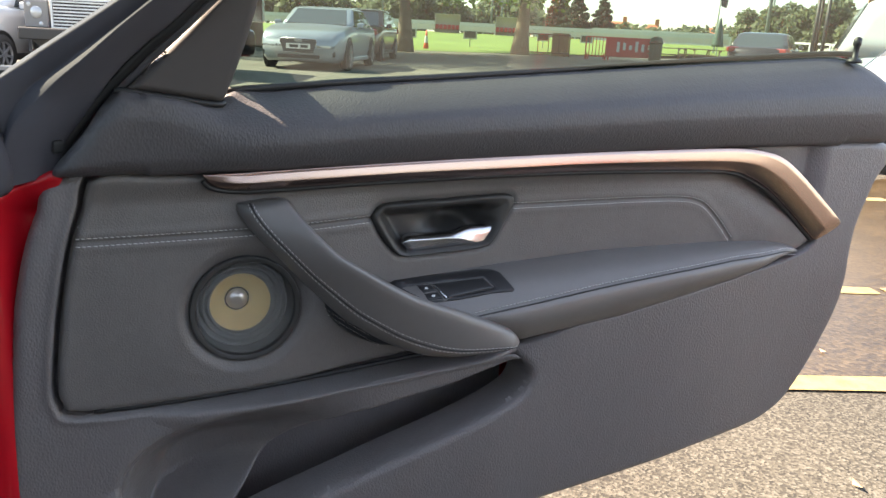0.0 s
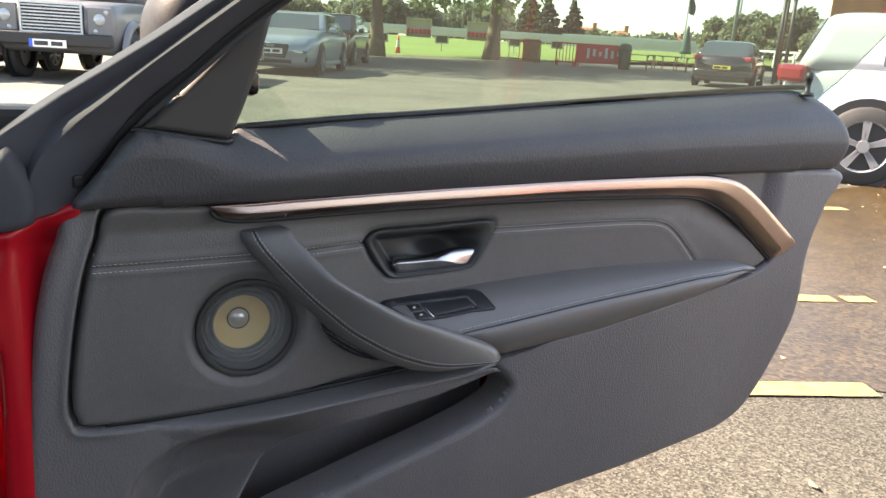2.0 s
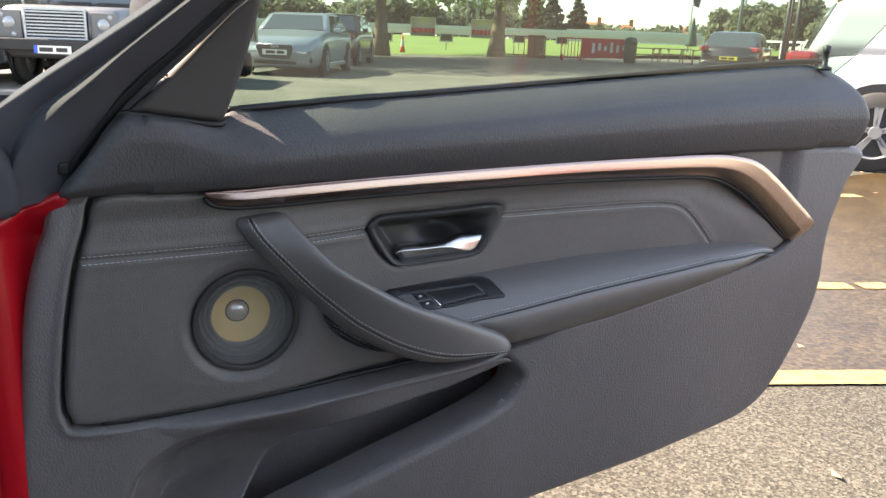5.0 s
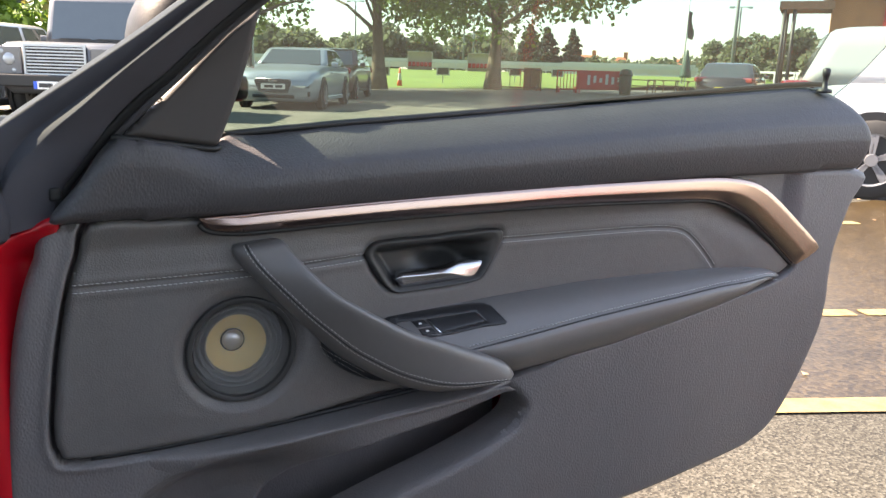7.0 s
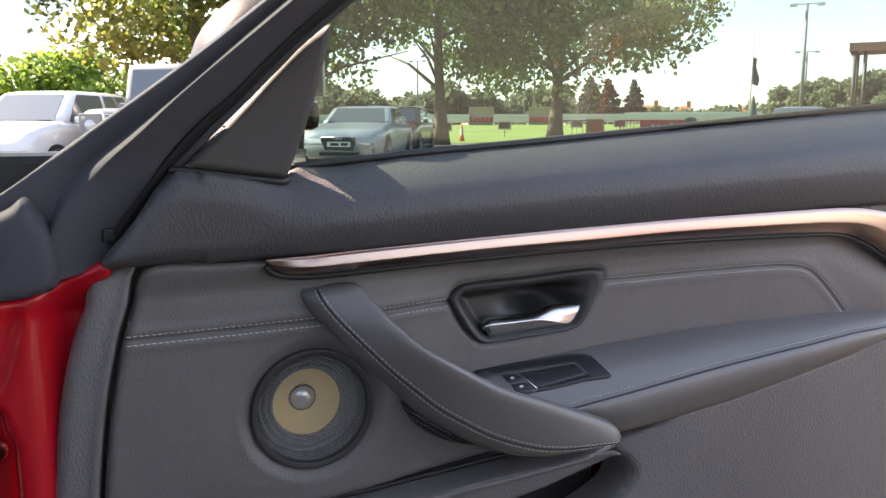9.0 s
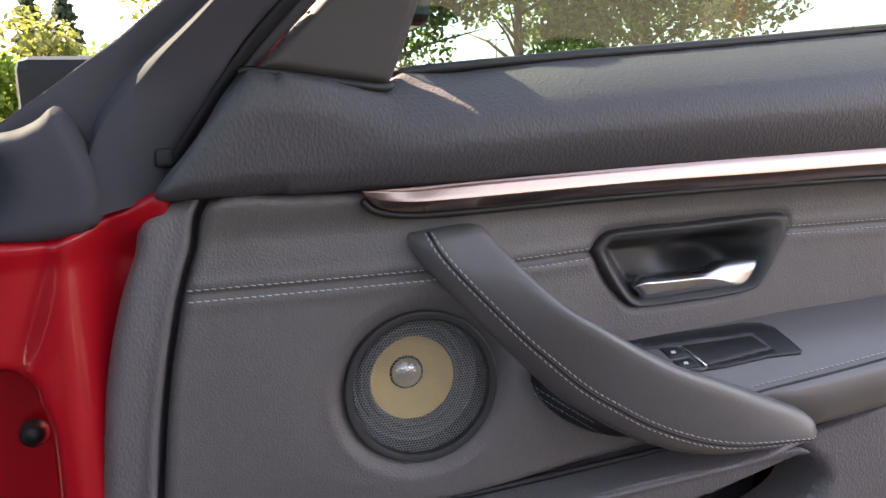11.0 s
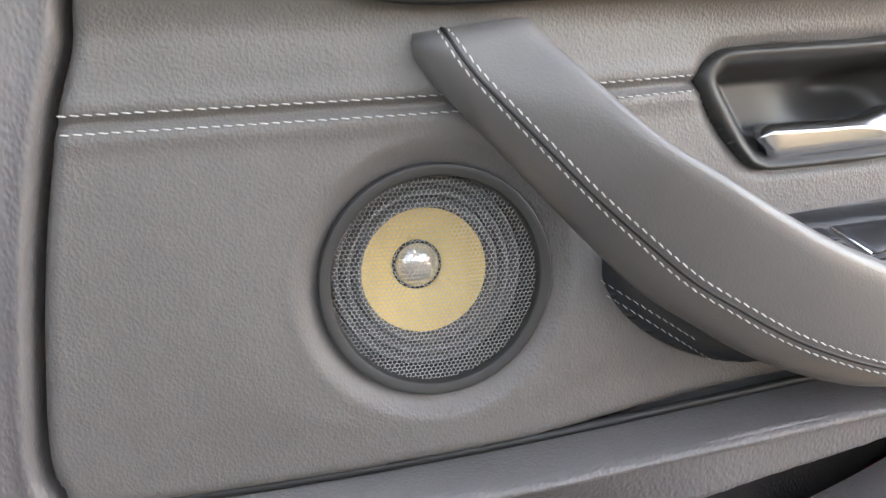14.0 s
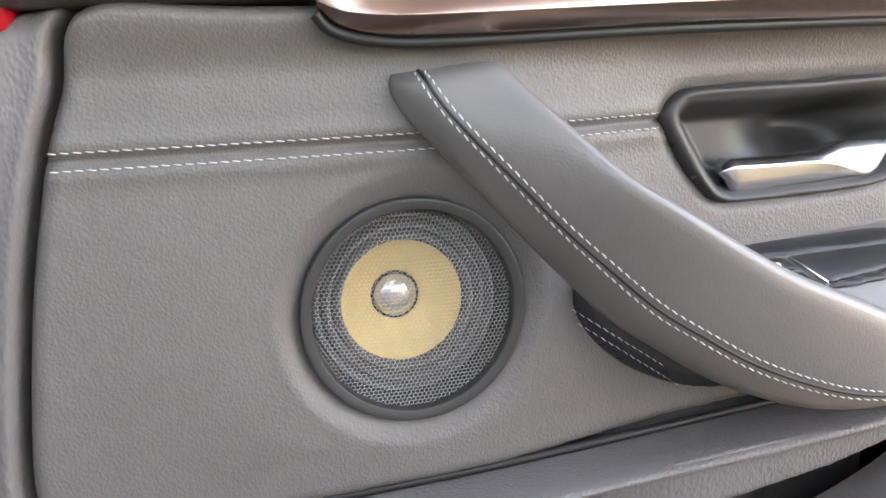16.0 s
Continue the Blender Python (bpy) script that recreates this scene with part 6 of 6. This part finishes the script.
def barrier(x, y, turn, w, material, label, n=7):
    t = thing("crowd_barrier", label, "barrier", Matrix.Translation((x, y, GZ)) @ Matrix.Rotation(radians(turn), 4, 'Z'))
    for s in (-1, 1):
        tube("upright", [(s * w / 2, 0, 0), (s * w / 2, 0, 1.12)], 0.035, material, t)
        tube("leg", [(s * w * 0.42, -0.35, 0.02), (s * w * 0.42, 0, 0.30), (s * w * 0.42, 0.35, 0.02)], 0.03, material, t)
    for z in (0.18, 1.10):
        tube("rail", [(-w / 2, 0, z), (w / 2, 0, z)], 0.032, material, t)
    for k in range(n):
        xx = -w / 2 + w * (k + 1) / (n + 1)
        tube("bar", [(xx, 0, 0.18), (xx, 0, 1.10)], 0.018, material, t, k=6)
    return t


barrier(22.3, 35.6, -32, 2.7, M_BROWNMETAL, "rusty brown metal crowd barrier by the tree", 4)
boxes("timber_panel", [((24.0, 36.6, GZ + 0.6), (0.9, 0.08, 1.2), -30)], M_WOOD, None, bevel=0.01)
tagged(bpy.data.objects["timber_panel"], "brown slatted timber panel standing by the tree", "panel")
bar_ = barrier(23.9, 33.2, -28, 1.0, M_REDBOARD, "red metal crowd barrier", 5)
board = thing("banner_board", "red advertising board with pale lettering, unreadable, on the tarmac", "banner", Matrix.Translation((25.6, 32.4, GZ)) @ Matrix.Rotation(radians(-38), 4, 'Z'))
boxes("panel", [((0, 0, 0.66), (2.7, 0.05, 0.95))], M_REDBOARD, board, bevel=0.01)
boxes("lettering", [((-0.75 + 0.30 * k, -0.035, 0.66 + 0.05 * (k % 2)), (0.14, 0.02, 0.50 - 0.14 * (k % 3))) for k in range(6)], M_WHITE, board, "pale bars of lettering")
for s in (-1, 1):
    boxes("leg", [((s * 1.2, 0, 0.13), (0.06, 0.5, 0.26))], M_REDBOARD, board)
litter = thing("litter_bin", "dark green litter bin with a domed lid", "litter bin", Matrix.Translation((26.0, 31.2, GZ)))
loft("drum", [[(r * math.cos(a), r * math.sin(a), z) for a in np.linspace(0, 6.283, 20, endpoint=False)] for r, z in ((0.25, 0), (0.29, 0.05), (0.31, 0.85), (0.30, 0.9))], M_BIN, litter, closed=True)
loft("lid", [[(r * math.cos(a), r * math.sin(a), z) for a in np.linspace(0, 6.283, 20, endpoint=False)] for r, z in ((0.33, 0.9), (0.33, 1.0), (0.27, 1.18), (0.1, 1.25), (0.01, 1.26))], M_BIN, litter, closed=True)


def picnic(x, y, turn):
    t = thing("picnic_table", "weathered wooden picnic table with benches", "picnic table", Matrix.Translation((x, y, GZ)) @ Matrix.Rotation(radians(turn), 4, 'Z'), "picnic tables")
    for k in range(5):
        boxes("table_plank", [((0, (k - 2) * 0.15, 0.74), (1.8, 0.135, 0.04))], M_WOOD, t)
    for s in (-1, 1):
        for k in range(2):
            boxes("bench_plank", [((0, s * (0.66 + 0.14 * k), 0.44), (1.8, 0.13, 0.04))], M_WOOD, t)
        boxes("crossbar", [((s * 0.65, 0, 0.40), (0.05, 1.6, 0.10)), ((s * 0.65, 0, 0.69), (0.05, 0.75, 0.08))], M_WOOD, t)
        for q in (-1, 1):
            bm = bmesh.new()
            bmesh.ops.create_cube(bm, size=1, matrix=Matrix.Translation((s * 0.60, q * 0.45, 0.37)) @ Matrix.Rotation(q * 0.42, 4, 'X') @ Matrix.Diagonal((0.05, 0.10, 0.80, 1)))
            part("leg", bm, M_WOOD, t, smooth=False)
    return t


for x, y, a in ((27.0, 31.6, -40), (29.4, 31.3, -42), (31.2, 34.0, -35)):
    picnic(x, y, a)


def floodlight(b, d, h):
    x, y = polar(b, d)
    t = thing("floodlight_pole", "tall grey floodlight pole beside the pitch", "floodlight", Matrix.Translation((x, y, GZ + rise(x, y))), "floodlights")
    tube("pole", [(0, 0, 0), (0, 0, h)], [0.17, 0.11], M_POLEDARK, t)
    boxes("crossarm", [((0, 0, h), (2.0, 0.1, 0.1), -b)], M_POLE, t)
    for s in (-1, 1):
        boxes("lamp_head", [((s * 0.8, s * -0.7, h - 0.05), (0.6, 0.35, 0.25), -b)], M_POLE, t, bevel=0.03)
    return t


floodlight(46.75, 74, 10.2)
floodlight(46.95, 105, 8.5)
floodlight(20.6, 120, 9.5)
floodlight(28.3, 125, 10.0)
floodlight(29.0, 128, 10.0)
flag = thing("flagpole", "white flagpole with a limp dark flag", "flagpole", Matrix.Translation((*polar(43.6, 66), GZ)))
tube("pole", [(0, 0, 0), (0.05, 0, 8.25)], [0.08, 0.05], M_WHITE, flag)
fv = [[(0.15 + 0.16 * math.sin(3 * z) * f + 0.45 * f, 0.1 * math.sin(5 * f + z), 4.0 - 0.2 * f + z) for f in np.linspace(0, 1, 6)] for z in np.linspace(0, 2.0, 9)]
loft("flag", fv, M_BAR, flag, "limp dark flag")
par = thing("closed_parasol", "closed dark green parasol on a stand", "parasol", Matrix.Translation((*polar(43.8, 60), GZ)))
loft("canopy", [[(r * math.cos(a), r * math.sin(a), z) for a in np.linspace(0, 6.283, 12, endpoint=False)] for r, z in ((0.42, 0.9), (0.40, 1.1), (0.25, 2.0), (0.10, 2.75), (0.01, 2.9))], M_BIN, par, closed=True)
tube("pole", [(0, 0, 0), (0, 0, 1.2)], 0.04, M_POLE, par)

# ---- brick clubhouse with a canopy ----
pav = thing("pavilion", "orange brick pavilion with steep tiled roof and timber canopy", "building", Matrix.Translation((*polar(52.1, 34), GZ)) @ Matrix.Rotation(radians(-52), 4, 'Z'))
boxes("wall", [((4.2, 3.0, 2.05), (8.0, 6.0, 4.1))], M_BRICK, pav)
boxes("eaves", [((4.2, 3.0, 4.14), (8.7, 6.7, 0.16))], M_BAR, pav)
M_OLDTILE = mat("weathered_brown_tiles", (0.20, 0.155, 0.115), 0.85, vary=0.3, vary_scale=1.5, bump=0.5, bump_scale=14)
rv = [(-0.15, -0.35, 4.22), (8.55, -0.35, 4.22), (8.55, 6.35, 4.22), (-0.15, 6.35, 4.22), (1.25, 3.0, 7.9), (7.15, 3.0, 7.9)]
put("roof", mesh_of("roof", rv, [(0, 1, 5, 4), (1, 2, 5), (2, 3, 4, 5), (3, 0, 4), (3, 2, 1, 0)], M_OLDTILE, False), pav, "steep brown tiled roof")
for k in range(3):
    wd = boxes("window", [((1.6 + 2.2 * k, -0.03, 1.7), (1.2, 0.1, 1.4))], M_WHITE, pav)
    boxes("pane", [((1.6 + 2.2 * k, -0.09, 1.7), (1.0, 0.02, 1.2))], M_DARKGLASS, wd)
boxes("canopy_roof", [((-0.7, 1.2, 3.75), (1.8, 3.0, 0.20))], M_WOOD, pav, bevel=0.02)
boxes("canopy_fascia", [((-0.7, -0.32, 3.74), (1.9, 0.05, 0.30)), ((-1.63, 1.2, 3.74), (0.05, 3.1, 0.30))], M_BROWNMETAL, pav)
for px, py in ((-1.45, -0.2), (-1.10, -0.2), (-1.45, 2.5)):
    tube("canopy_post", [(px, py, 0), (px, py, 3.65)], 0.07, M_BAR, pav)
boxes("red_frame", [((2.0, -0.10, 2.0), (0.14, 0.14, 4.0)), ((2.9, -0.10, 2.0), (0.14, 0.14, 4.0)), ((2.45, -0.10, 3.7), (1.0, 0.12, 0.12)), ((2.45, -0.10, 2.6), (1.0, 0.12, 0.12))], M_REDBOARD, pav, "red painted steel frame")

# rags under the white hatchback
bm = bmesh.new()
bmesh.ops.create_grid(bm, x_segments=24, y_segments=14, size=0.5)
for v in bm.verts:
    v.co.z = 0.03 + 0.035 * noise.noise(v.co * 6) + 0.03 * math.sin(v.co.x * 14)
    v.co.y *= 0.45
rag = part("rag", bm, mat("pink_checked_cloth", (0.55, 0.16, 0.18), 0.9, vary=0.5, vary_scale=9), m=Matrix.Translation((6.95, 4.15, GZ + 0.02)) @ Matrix.Rotation(0.5, 4, 'Z'))
tagged(rag, "crumpled pink checked cloth on wet tarmac", "cloth")

# fallen leaves and twigs on the tarmac
gl_ = np.random.default_rng(12)
V, F = [], []
for i in range(120):
    b, d = gl_.uniform(15, 62), gl_.uniform(1.6, 12)
    x, y = polar(b, d)
    s, a = gl_.uniform(0.008, 0.022), gl_.uniform(0, 6.28)
    k = len(V)
    for c, q in ((1, 0), (0, 0.5), (-1, 0), (0, -0.5)):
        V.append((x + s * (c * math.cos(a) - q * math.sin(a)), y + s * (c * math.sin(a) + q * math.cos(a)), GZ + 0.006 + 0.006 * abs(c)))
    F.append((k, k + 1, k + 2, k + 3))
lit = put("fallen_leaves", mesh_of("fallen_leaves", V, F, M_WOOD, False))
tagged(lit, "scattered dry fallen leaves on tarmac", "leaves", kind="stuff")
